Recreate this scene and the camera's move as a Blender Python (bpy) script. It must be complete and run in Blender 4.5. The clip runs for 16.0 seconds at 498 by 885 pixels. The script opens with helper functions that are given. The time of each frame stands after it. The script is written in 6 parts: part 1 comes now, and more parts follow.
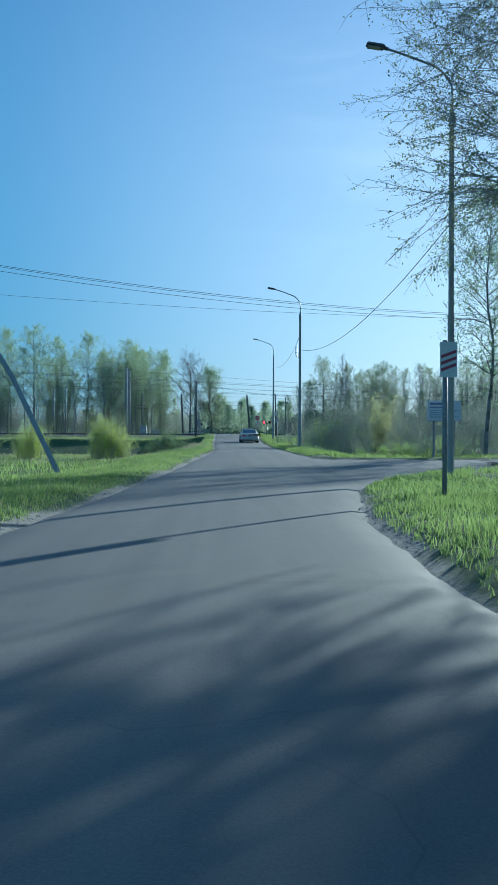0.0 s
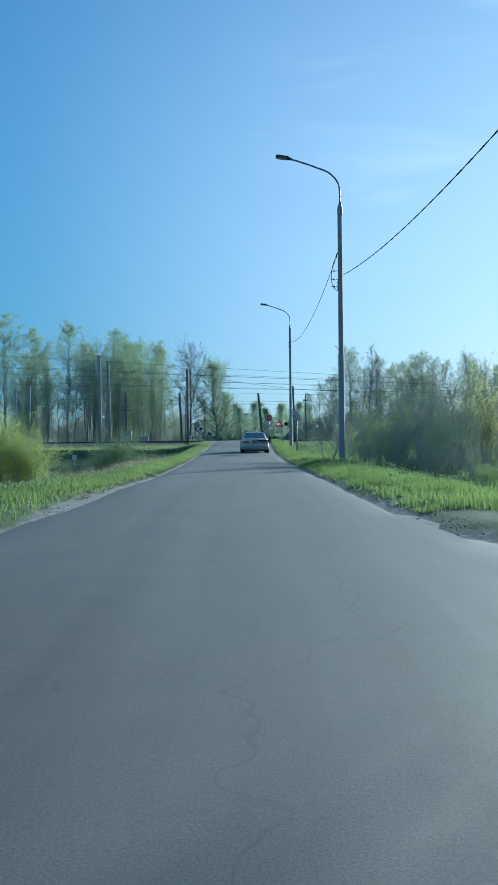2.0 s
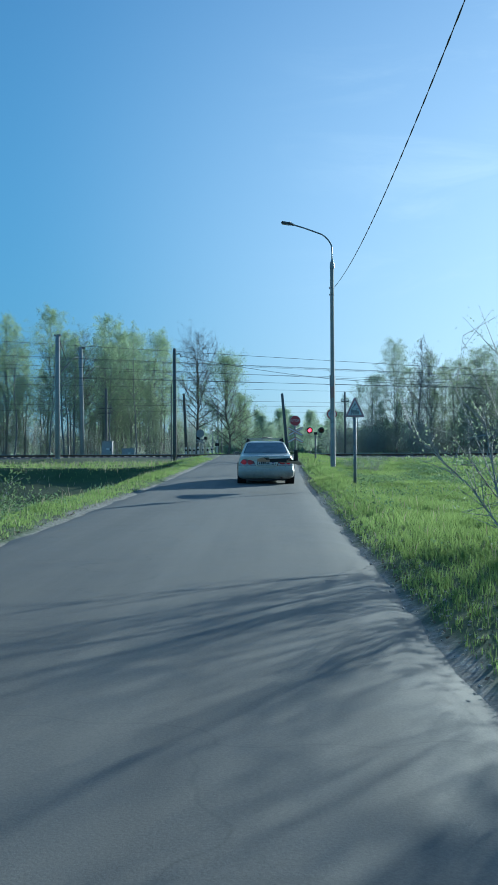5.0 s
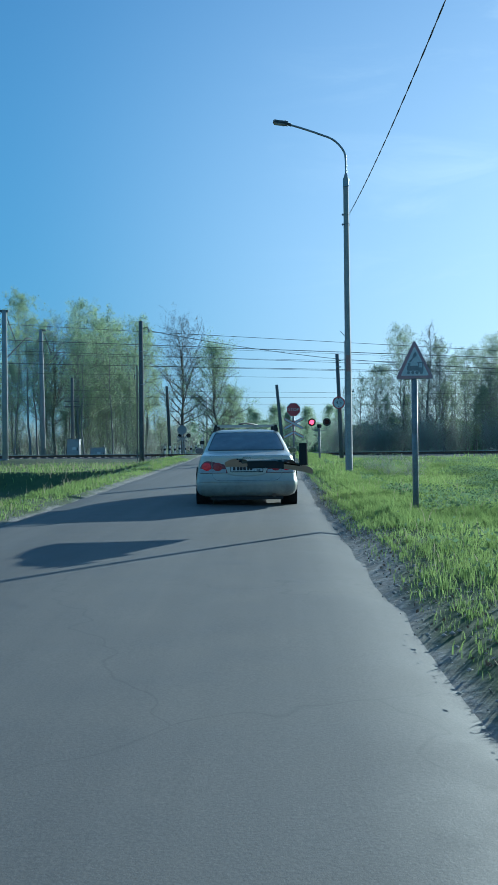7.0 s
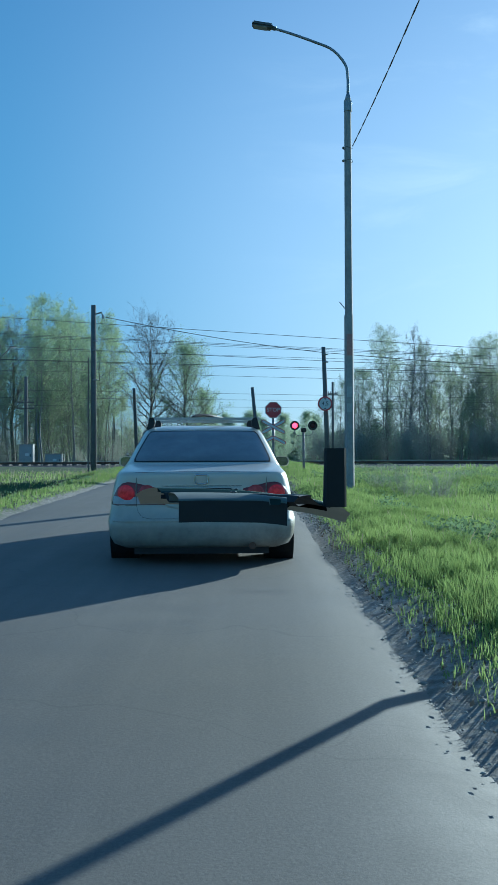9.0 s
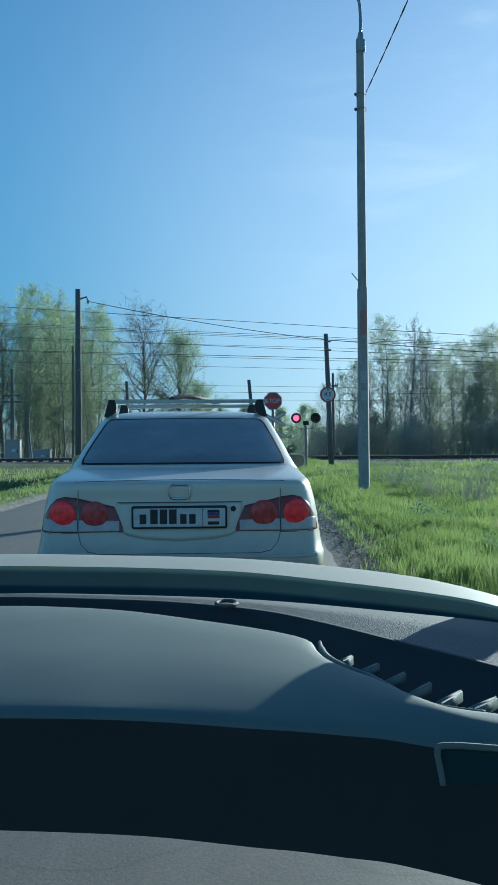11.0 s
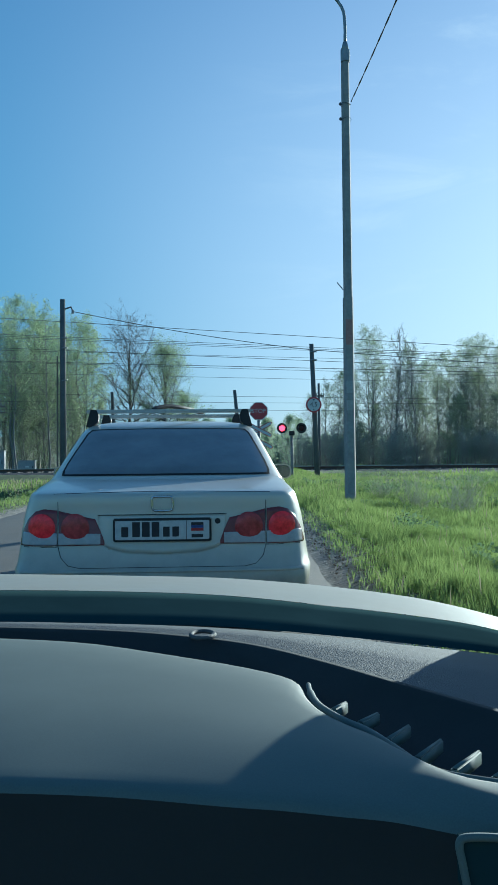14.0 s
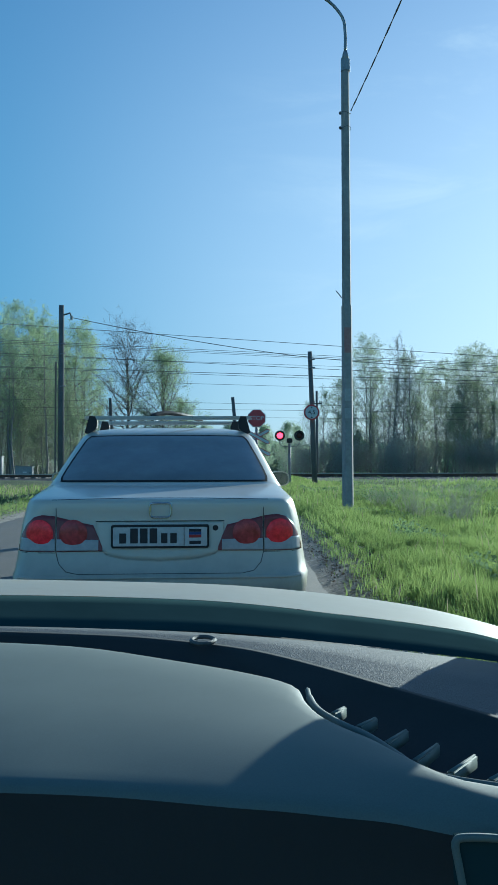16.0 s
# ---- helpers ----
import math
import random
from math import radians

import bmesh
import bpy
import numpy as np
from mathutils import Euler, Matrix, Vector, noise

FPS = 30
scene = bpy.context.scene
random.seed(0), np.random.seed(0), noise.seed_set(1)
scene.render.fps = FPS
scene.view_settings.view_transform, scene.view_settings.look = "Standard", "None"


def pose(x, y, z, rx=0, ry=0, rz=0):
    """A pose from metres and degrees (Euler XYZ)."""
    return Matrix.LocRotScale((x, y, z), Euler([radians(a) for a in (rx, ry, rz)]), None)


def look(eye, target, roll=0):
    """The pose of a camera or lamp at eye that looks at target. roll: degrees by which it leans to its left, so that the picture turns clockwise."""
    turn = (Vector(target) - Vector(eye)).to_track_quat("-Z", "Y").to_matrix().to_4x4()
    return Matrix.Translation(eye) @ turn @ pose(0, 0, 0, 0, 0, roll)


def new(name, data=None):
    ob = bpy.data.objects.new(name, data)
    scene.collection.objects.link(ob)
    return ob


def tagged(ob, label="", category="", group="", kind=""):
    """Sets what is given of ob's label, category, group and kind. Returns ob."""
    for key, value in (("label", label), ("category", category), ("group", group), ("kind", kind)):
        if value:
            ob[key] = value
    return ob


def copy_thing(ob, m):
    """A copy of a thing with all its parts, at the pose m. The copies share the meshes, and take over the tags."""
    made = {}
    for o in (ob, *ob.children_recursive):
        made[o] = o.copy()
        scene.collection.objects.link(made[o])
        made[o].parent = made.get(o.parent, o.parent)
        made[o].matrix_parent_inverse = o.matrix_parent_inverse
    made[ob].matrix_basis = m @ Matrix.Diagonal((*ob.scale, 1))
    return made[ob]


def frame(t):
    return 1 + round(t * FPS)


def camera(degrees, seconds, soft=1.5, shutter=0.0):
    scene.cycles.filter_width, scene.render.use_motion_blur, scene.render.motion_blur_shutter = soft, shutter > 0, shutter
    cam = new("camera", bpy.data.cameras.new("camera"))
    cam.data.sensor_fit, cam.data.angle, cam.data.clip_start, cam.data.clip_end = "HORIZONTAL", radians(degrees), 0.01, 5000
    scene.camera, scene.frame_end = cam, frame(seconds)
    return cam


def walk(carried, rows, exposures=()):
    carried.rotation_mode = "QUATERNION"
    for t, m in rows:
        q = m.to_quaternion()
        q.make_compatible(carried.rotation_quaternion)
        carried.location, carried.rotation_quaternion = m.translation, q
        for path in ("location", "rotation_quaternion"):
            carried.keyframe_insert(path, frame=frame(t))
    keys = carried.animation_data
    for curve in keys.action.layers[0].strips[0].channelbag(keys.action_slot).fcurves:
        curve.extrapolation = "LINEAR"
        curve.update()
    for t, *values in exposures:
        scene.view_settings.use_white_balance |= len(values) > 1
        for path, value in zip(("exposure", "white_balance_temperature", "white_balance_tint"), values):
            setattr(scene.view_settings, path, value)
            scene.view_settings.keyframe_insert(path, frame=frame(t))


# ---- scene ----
EXPOSURE, KELVIN, TINT, SKY, SUN = 0.3, 4650, -8, 0.1, 5.0
cam = camera(29.61, 16.0)
PATH = [
    (0, (-1.277, 1.394, 1.404), (-1.235, 3.394, 1.395), 0.2),
    (0.5, (-0.927, 9.452, 1.379), (-0.92, 11.452, 1.388), 0.1),
    (1, (-0.569, 17.419, 1.399), (-0.58, 19.419, 1.406), -0.3),
    (1.5, (-0.218, 25.002, 1.436), (-0.222, 27.002, 1.441), -0.6),
    (2, (0.157, 31.882, 1.457), (0.161, 33.882, 1.463), -0.6),
    (2.5, (0.44, 38.052, 1.614), (0.447, 40.052, 1.621), -0.7),
    (3, (0.659, 43.645, 1.733), (0.65, 45.644, 1.757), -0.4),
    (3.5, (0.812, 48.807, 1.835), (0.768, 50.806, 1.871), -0.0),
    (6, (0.94, 68.369, 1.781), (0.887, 70.368, 1.809), -0.3),
    (6.5, (1.004, 71.406, 1.79), (0.958, 73.405, 1.821), -0.4),
    (7, (1.036, 73.977, 1.807), (0.993, 75.976, 1.837), -0.6),
    (7.5, (1.045, 76.264, 1.832), (1.011, 78.263, 1.861), -0.2),
    (8, (1.054, 78.269, 1.849), (1.035, 80.269, 1.877), -0.2),
    (8.5, (1.039, 79.883, 1.863), (1.032, 81.882, 1.908), -0.3),
    (9, (1.036, 81.173, 1.897), (1.047, 83.173, 1.942), -0.2),
    (11.5, (1.004, 84.278, 1.95), (1.025, 86.278, 1.982), -0.5),
    (12, (1.009, 84.275, 1.949), (1.031, 86.274, 2.001), -0.7),
    (12.5, (1.015, 84.257, 1.964), (1.046, 86.255, 2.04), -0.7),
    (13, (1.02, 84.261, 1.957), (1.06, 86.259, 2.034), -0.8),
    (13.5, (1.016, 84.265, 1.955), (1.059, 86.263, 2.019), -0.8),
    (14, (1.016, 84.269, 1.952), (1.065, 86.267, 2.007), -0.6),
    (14.5, (1.015, 84.265, 1.952), (1.068, 86.264, 2.003), -0.4),
    (15, (1.008, 84.265, 1.947), (1.063, 86.264, 1.994), -0.1),
    (15.5, (1.011, 84.257, 1.948), (1.073, 86.256, 2.003), -0.1),
    (16, (1.012, 84.254, 1.953), (1.066, 86.252, 2.023), -0.2),
]
walk(cam, [(t, look(eye, target, roll)) for t, eye, target, roll in PATH], [(0.0, EXPOSURE, KELVIN, TINT), (3.0, EXPOSURE, KELVIN, TINT), (3.6, EXPOSURE, KELVIN + 180, TINT), (6.0, EXPOSURE, KELVIN, TINT), (9.0, EXPOSURE, KELVIN, TINT), (11.3, EXPOSURE, KELVIN + 230, TINT), (16.0, EXPOSURE, KELVIN + 230, TINT)])

# ---- sky and sun ----
SUN_AZ, SUN_EL = radians(33), radians(14)
HAZE, HAZE_FAR, HAZE_SUN = 0.75, (1.1, 2.45, 3.5, 1), (6.1, 6.2, 6.45, 1)
world = bpy.data.worlds.new("sky")
scene.world = world
world.use_nodes = True
wn = world.node_tree
sky = wn.nodes.new("ShaderNodeTexSky")
sky.sky_type, sky.sun_disc = "NISHITA", False
sky.sun_elevation, sky.sun_rotation = SUN_EL, SUN_AZ
sky.air_density, sky.dust_density, sky.ozone_density = 1.0, 0.35, 3.0
sun_way = Vector((math.sin(SUN_AZ) * math.cos(SUN_EL), math.cos(SUN_AZ) * math.cos(SUN_EL), math.sin(SUN_EL)))


def sky_range(value, a, b, c, d):
    """A smooth step of a value from a..b to c..d."""
    n = wn.nodes.new("ShaderNodeMapRange")
    n.interpolation_type = "SMOOTHSTEP"
    wn.links.new(value, n.inputs[0])
    for k, v in enumerate((a, b, c, d)):
        n.inputs[1 + k].default_value = v
    return n.outputs[0]


def sky_blend(fac, a, b):
    n = wn.nodes.new("ShaderNodeMix")
    n.data_type = "RGBA"
    for sock, v in ((n.inputs[0], fac), (n.inputs[6], a), (n.inputs[7], b)):
        if isinstance(v, bpy.types.NodeSocket):
            wn.links.new(v, sock)
        else:
            sock.default_value = v
    return n.outputs[2]


# spring haze: a pale layer above the horizon, whiter towards the sun, and thin streaks of high cloud
sky_dir = wn.nodes.new("ShaderNodeTexCoord").outputs["Generated"]
split = wn.nodes.new("ShaderNodeSeparateXYZ")
wn.links.new(sky_dir, split.inputs[0])
toward = wn.nodes.new("ShaderNodeVectorMath")
toward.operation = "DOT_PRODUCT"
toward.inputs[1].default_value = tuple(sun_way)
wn.links.new(sky_dir, toward.inputs[0])
glow = sky_range(toward.outputs["Value"], 0.66, 1.0, 0.0, 1.0)
layer = sky_range(split.outputs[2], 0.0, 0.75, HAZE, 0.0)
hazy = sky_blend(layer, sky.outputs[0], sky_blend(glow, HAZE_FAR, HAZE_SUN))
stretch_dir = wn.nodes.new("ShaderNodeMapping")
stretch_dir.inputs["Location"].default_value, stretch_dir.inputs["Rotation"].default_value, stretch_dir.inputs["Scale"].default_value = (0.3, 0.1, 0.0), (0.0, 0.5, 0.35), (2.2, 2.2, 9.0)
wn.links.new(sky_dir, stretch_dir.inputs[0])
streaks = wn.nodes.new("ShaderNodeTexNoise")
streaks.inputs["Scale"].default_value, streaks.inputs["Detail"].default_value, streaks.inputs["Roughness"].default_value, streaks.inputs["Distortion"].default_value = 2.2, 8.0, 0.62, 0.7
wn.links.new(stretch_dir.outputs[0], streaks.inputs["Vector"])
wisp = wn.nodes.new("ShaderNodeMath")
wisp.operation = "MULTIPLY"
wn.links.new(sky_range(streaks.outputs[0], 0.48, 0.85, 0.0, 0.55), wisp.inputs[0])
wn.links.new(sky_range(toward.outputs["Value"], 0.82, 0.97, 0.0, 1.0), wisp.inputs[1])
cloudy = sky_blend(wisp.outputs[0], hazy, (6.6, 6.8, 6.9, 1))
wn.links.new(cloudy, wn.nodes["Background"].inputs[0])
wn.nodes["Background"].inputs[1].default_value = SKY
sun = new("sun", bpy.data.lights.new("sun", "SUN"))
sun.data.energy, sun.data.angle, sun.data.color = SUN, radians(0.6), (1.0, 0.86, 0.68)
sun.matrix_world = look(sun_way * 300, (0, 0, 0))

# ---- materials ----
def node_mat(name):
    m = bpy.data.materials.new(name)
    m.use_nodes = True
    nt = m.node_tree
    return m, nt, nt.nodes["Principled BSDF"], nt.links


def ramp(nt, fac, stops):
    r = nt.nodes.new("ShaderNodeValToRGB")
    while len(r.color_ramp.elements) < len(stops):
        r.color_ramp.elements.new(0.5)
    for e, (p, c) in zip(r.color_ramp.elements, stops):
        e.position, e.color = p, (*c, 1)
    nt.links.new(fac, r.inputs[0])
    return r.outputs[0]


def noise_tex(nt, scale, detail=6.0, rough=0.6, coords="Object", stretch=None):
    tc = nt.nodes.new("ShaderNodeTexCoord")
    n = nt.nodes.new("ShaderNodeTexNoise")
    n.inputs["Scale"].default_value, n.inputs["Detail"].default_value, n.inputs["Roughness"].default_value = scale, detail, rough
    out = tc.outputs[coords]
    if stretch:
        mp = nt.nodes.new("ShaderNodeMapping")
        mp.inputs["Scale"].default_value = stretch
        nt.links.new(out, mp.inputs[0])
        out = mp.outputs[0]
    nt.links.new(out, n.inputs["Vector"])
    return n.outputs[0]


def mixed(nt, fac, a, b, mode="MIX"):
    m = nt.nodes.new("ShaderNodeMix")
    m.data_type, m.blend_type = "RGBA", mode
    for sock, v in ((m.inputs[0], fac), (m.inputs[6], a), (m.inputs[7], b)):
        if isinstance(v, (int, float)):
            sock.default_value = v
        elif isinstance(v, tuple):
            sock.default_value = (*v, 1)
        else:
            nt.links.new(v, sock)
    return m.outputs[2]


def bumped(nt, bsdf, height, strength, dist):
    b = nt.nodes.new("ShaderNodeBump")
    b.inputs["Strength"].default_value, b.inputs["Distance"].default_value = strength, dist
    nt.links.new(height, b.inputs["Height"])
    nt.links.new(b.outputs[0], bsdf.inputs["Normal"])


def surface(name, dark, light, scale, rough=0.7, metal=0.0, bump=0.3, dist=0.004, fine=8.0, stretch=None, coat=0.0, stain=None):
    """A surface with a slow and a fine variation and a fine relief."""
    m, nt, p, ln = node_mat(name)
    slow = noise_tex(nt, scale, 5, 0.6, stretch=stretch)
    quick = noise_tex(nt, scale * fine, 4, 0.6, stretch=stretch)
    col = ramp(nt, slow, [(0.3, dark), (0.7, light)])
    col = mixed(nt, 0.35, col, ramp(nt, quick, [(0.3, tuple(c * 0.7 for c in dark)), (0.75, tuple(min(1, c * 1.15) for c in light))]))
    if stain:
        col = mixed(nt, ramp(nt, noise_tex(nt, scale * 0.45, 6, 0.7), [(0.5, (0, 0, 0)), (0.68, (1, 1, 1))]), col, stain)
    ln.new(col, p.inputs["Base Color"])
    ln.new(ramp(nt, quick, [(0.2, (max(0, rough - 0.12),) * 3), (0.8, (min(1, rough + 0.1),) * 3)]), p.inputs["Roughness"])
    p.inputs["Metallic"].default_value = metal
    p.inputs["Coat Weight"].default_value = coat
    p.inputs["Coat Roughness"].default_value = 0.06
    if bump:
        bumped(nt, p, quick, bump, dist)
    return m


def plain(name, col, rough=0.5, metal=0.0, emit=None, strength=0.0, vary=0.12):
    m, nt, p, ln = node_mat(name)
    n = noise_tex(nt, 30, 4, 0.6)
    ln.new(ramp(nt, n, [(0.3, tuple(c * (1 - vary) for c in col)), (0.7, tuple(min(1, c * (1 + vary)) for c in col))]), p.inputs["Base Color"])
    p.inputs["Roughness"].default_value, p.inputs["Metallic"].default_value = rough, metal
    if emit:
        p.inputs["Emission Color"].default_value, p.inputs["Emission Strength"].default_value = (*emit, 1), strength
    return m


def foliage(name, dark, light, through_col, share=0.45, by="island"):
    """Thin leaves or blades: part of the light passes through them."""
    m, nt, p, ln = node_mat(name)
    if by == "island":
        rnd = nt.nodes.new("ShaderNodeNewGeometry").outputs["Random Per Island"]
    else:
        rnd = nt.nodes.new("ShaderNodeObjectInfo").outputs["Random"]
    patch = noise_tex(nt, 0.6, 4, 0.6)
    col = ramp(nt, rnd, [(0.0, dark), (1.0, light)])
    col = mixed(nt, 0.6, col, ramp(nt, patch, [(0.4, dark), (0.6, light)]))
    ln.new(col, p.inputs["Base Color"])
    p.inputs["Roughness"].default_value = 0.8
    p.inputs["Specular IOR Level"].default_value = 0.15
    tr = nt.nodes.new("ShaderNodeBsdfTranslucent")
    ln.new(mixed(nt, 0.35, col, through_col), tr.inputs[0])
    mx = nt.nodes.new("ShaderNodeMixShader")
    mx.inputs[0].default_value = share
    ln.new(p.outputs[0], mx.inputs[1])
    ln.new(tr.outputs[0], mx.inputs[2])
    ln.new(mx.outputs[0], nt.nodes["Material Output"].inputs[0])
    return m


def ground_material():
    """Turf and bare earth, mixed by the attribute 'bare' (1 beside the asphalt)."""
    m, nt, p, ln = node_mat("turf")
    slow, mid, fine = noise_tex(nt, 0.12, 5), noise_tex(nt, 0.9, 6, 0.65), noise_tex(nt, 14, 5, 0.7)
    green = ramp(nt, mid, [(0.25, (0.045, 0.07, 0.025)), (0.5, (0.075, 0.12, 0.035)), (0.75, (0.14, 0.17, 0.065))])
    green = mixed(nt, ramp(nt, slow, [(0.45, (0, 0, 0)), (0.7, (0.6, 0.6, 0.6))]), green, (0.12, 0.105, 0.06))
    earth = ramp(nt, fine, [(0.3, (0.13, 0.115, 0.095)), (0.5, (0.27, 0.245, 0.205)), (0.72, (0.46, 0.43, 0.37))])
    at = nt.nodes.new("ShaderNodeAttribute")
    at.attribute_name = "bare"
    edge = nt.nodes.new("ShaderNodeMath")
    edge.operation = "ADD"
    ln.new(at.outputs["Fac"], edge.inputs[0])
    ln.new(mid, edge.inputs[1])
    f = ramp(nt, edge.outputs[0], [(0.72, (0, 0, 0)), (0.95, (1, 1, 1))])
    ln.new(mixed(nt, f, mixed(nt, 0.3, green, ramp(nt, fine, [(0.3, (0.03, 0.05, 0.01)), (0.7, (0.13, 0.18, 0.05))])), earth), p.inputs["Base Color"])
    p.inputs["Roughness"].default_value = 0.95
    bumped(nt, p, fine, 0.5, 0.025)
    return m


def asphalt_material():
    m, nt, p, ln = node_mat("asphalt")
    slow = noise_tex(nt, 0.22, 5, 0.6, stretch=(1, 0.3, 1))
    mid = noise_tex(nt, 2.2, 6, 0.7)
    grain = noise_tex(nt, 90, 3, 0.7)
    col = ramp(nt, slow, [(0.3, (0.155, 0.143, 0.123)), (0.7, (0.255, 0.235, 0.203))])
    col = mixed(nt, 0.35, col, ramp(nt, mid, [(0.3, (0.12, 0.11, 0.096)), (0.7, (0.25, 0.23, 0.2))]))
    col = mixed(nt, 0.4, col, ramp(nt, grain, [(0.35, (0.045, 0.044, 0.043)), (0.7, (0.22, 0.2, 0.172))]))
    tar = noise_tex(nt, 0.6, 7, 0.75, stretch=(0.25, 1, 1))
    col = mixed(nt, ramp(nt, tar, [(0.62, (0, 0, 0)), (0.7, (0.45, 0.45, 0.45))]), col, (0.06, 0.058, 0.056))
    crack = nt.nodes.new("ShaderNodeTexVoronoi")
    crack.feature = "DISTANCE_TO_EDGE"
    crack.inputs["Scale"].default_value = 0.32
    bend = nt.nodes.new("ShaderNodeVectorMath")
    bend.operation = "ADD"
    tc = nt.nodes.new("ShaderNodeTexCoord")
    wob = nt.nodes.new("ShaderNodeTexNoise")
    wob.inputs["Scale"].default_value = 1.3
    ln.new(tc.outputs["Object"], wob.inputs["Vector"])
    ln.new(tc.outputs["Object"], bend.inputs[0])
    ln.new(wob.outputs["Color"], bend.inputs[1])
    ln.new(bend.outputs[0], crack.inputs["Vector"])
    line = ramp(nt, crack.outputs["Distance"], [(0.0, (0.32, 0.32, 0.32)), (0.004, (0, 0, 0))])
    col = mixed(nt, line, col, (0.05, 0.048, 0.046))
    streak = noise_tex(nt, 1.6, 4, 0.6, stretch=(1, 0.03, 1))
    col = mixed(nt, 0.25, col, ramp(nt, streak, [(0.35, (0.1, 0.096, 0.09)), (0.65, (0.265, 0.245, 0.212))]))
    ln.new(col, p.inputs["Base Color"])
    ln.new(ramp(nt, mid, [(0.3, (0.66,) * 3), (0.7, (0.85,) * 3)]), p.inputs["Roughness"])
    bumped(nt, p, grain, 0.22, 0.004)
    return m


def paint_material(name, col, dirt, dirt_top):
    """Metallic car paint with road dust that thickens towards the sills."""
    m, nt, p, ln = node_mat(name)
    tc = nt.nodes.new("ShaderNodeTexCoord")
    sep = nt.nodes.new("ShaderNodeSeparateXYZ")
    ln.new(tc.outputs["Object"], sep.inputs[0])
    n = noise_tex(nt, 5, 6, 0.7)
    mr = nt.nodes.new("ShaderNodeMapRange")
    mr.inputs[1].default_value, mr.inputs[2].default_value, mr.inputs[3].default_value, mr.inputs[4].default_value = 0.3, dirt_top, 0.8, 0.05
    ln.new(sep.outputs[2], mr.inputs[0])
    mul = nt.nodes.new("ShaderNodeMath")
    mul.operation = "MULTIPLY"
    ln.new(mr.outputs[0], mul.inputs[0])
    ln.new(ramp(nt, n, [(0.3, (0.55,) * 3), (0.7, (1.1,) * 3)]), mul.inputs[1])
    ln.new(mixed(nt, mul.outputs[0], col, dirt), p.inputs["Base Color"])
    rr = nt.nodes.new("ShaderNodeMapRange")
    rr.inputs[3].default_value, rr.inputs[4].default_value = 0.34, 0.75
    ln.new(mul.outputs[0], rr.inputs[0])
    ln.new(rr.outputs[0], p.inputs["Roughness"])
    mm = nt.nodes.new("ShaderNodeMapRange")
    mm.inputs[3].default_value, mm.inputs[4].default_value = 0.12, 0.0
    ln.new(mul.outputs[0], mm.inputs[0])
    ln.new(mm.outputs[0], p.inputs["Metallic"])
    p.inputs["Coat Weight"].default_value, p.inputs["Coat Roughness"].default_value = 0.5, 0.08
    return m


TURF, ASPHALT = ground_material(), asphalt_material()
GRASS = foliage("grass_blade", (0.08, 0.15, 0.045), (0.31, 0.4, 0.14), (0.52, 0.65, 0.2), 0.56)
WEED = foliage("weed_leaf", (0.1, 0.17, 0.09), (0.22, 0.31, 0.16), (0.34, 0.46, 0.22), 0.45)
LITTER = foliage("leaf_litter", (0.1, 0.08, 0.06), (0.26, 0.22, 0.17), (0.2, 0.17, 0.12), 0.1)
DRY = foliage("dry_stalk", (0.3, 0.26, 0.17), (0.52, 0.47, 0.34), (0.5, 0.45, 0.3), 0.35)
LEAF_BIRCH = foliage("birch_leaf", (0.2, 0.29, 0.18), (0.42, 0.52, 0.31), (0.55, 0.68, 0.39), 0.62)
LEAF_YOUNG = foliage("young_leaf", (0.3, 0.41, 0.11), (0.47, 0.58, 0.2), (0.64, 0.78, 0.26), 0.64)
LEAF_GREY = foliage("grey_leaf", (0.25, 0.31, 0.2), (0.4, 0.47, 0.31), (0.54, 0.62, 0.38), 0.58)
LEAF_LIME = foliage("lime_leaf", (0.35, 0.43, 0.08), (0.56, 0.66, 0.17), (0.73, 0.84, 0.22), 0.62)
LEAF_SHRUB = foliage("shrub_leaf", (0.1, 0.16, 0.08), (0.22, 0.31, 0.14), (0.34, 0.44, 0.18), 0.5)
LEAF_OPENING = foliage("opening_leaf", (0.15, 0.19, 0.1), (0.28, 0.33, 0.18), (0.42, 0.48, 0.24), 0.45)
LEAF_BUD = foliage("bud", (0.14, 0.15, 0.09), (0.28, 0.29, 0.17), (0.38, 0.38, 0.2), 0.45)
# pale grey-green: the haze over the thicket is put into its leaf colour
LEAF_HAZED = foliage("hazed_thicket_leaf", (0.36, 0.42, 0.38), (0.52, 0.57, 0.52), (0.64, 0.68, 0.58), 0.66)
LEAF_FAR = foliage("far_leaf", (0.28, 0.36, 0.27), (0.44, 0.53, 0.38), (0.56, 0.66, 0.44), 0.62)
BARK = surface("bark", (0.2, 0.19, 0.185), (0.36, 0.345, 0.335), 3, 0.9, bump=0.6, dist=0.02)
BARK_DARK = surface("dark_bark", (0.12, 0.112, 0.106), (0.25, 0.235, 0.22), 3, 0.9, bump=0.6, dist=0.02)
BARK_BIRCH = surface("birch_bark", (0.12, 0.11, 0.1), (0.42, 0.4, 0.37), 2.2, 0.85, stretch=(1, 1, 0.5), bump=0.3, dist=0.01, stain=(0.04, 0.036, 0.033))
TWIG = surface("twig", (0.36, 0.335, 0.31), (0.56, 0.525, 0.49), 6, 0.9, bump=0)
CONCRETE = surface("pole_concrete", (0.33, 0.32, 0.305), (0.47, 0.455, 0.43), 1.5, 0.88, bump=0.35, dist=0.004, stain=(0.28, 0.27, 0.25))
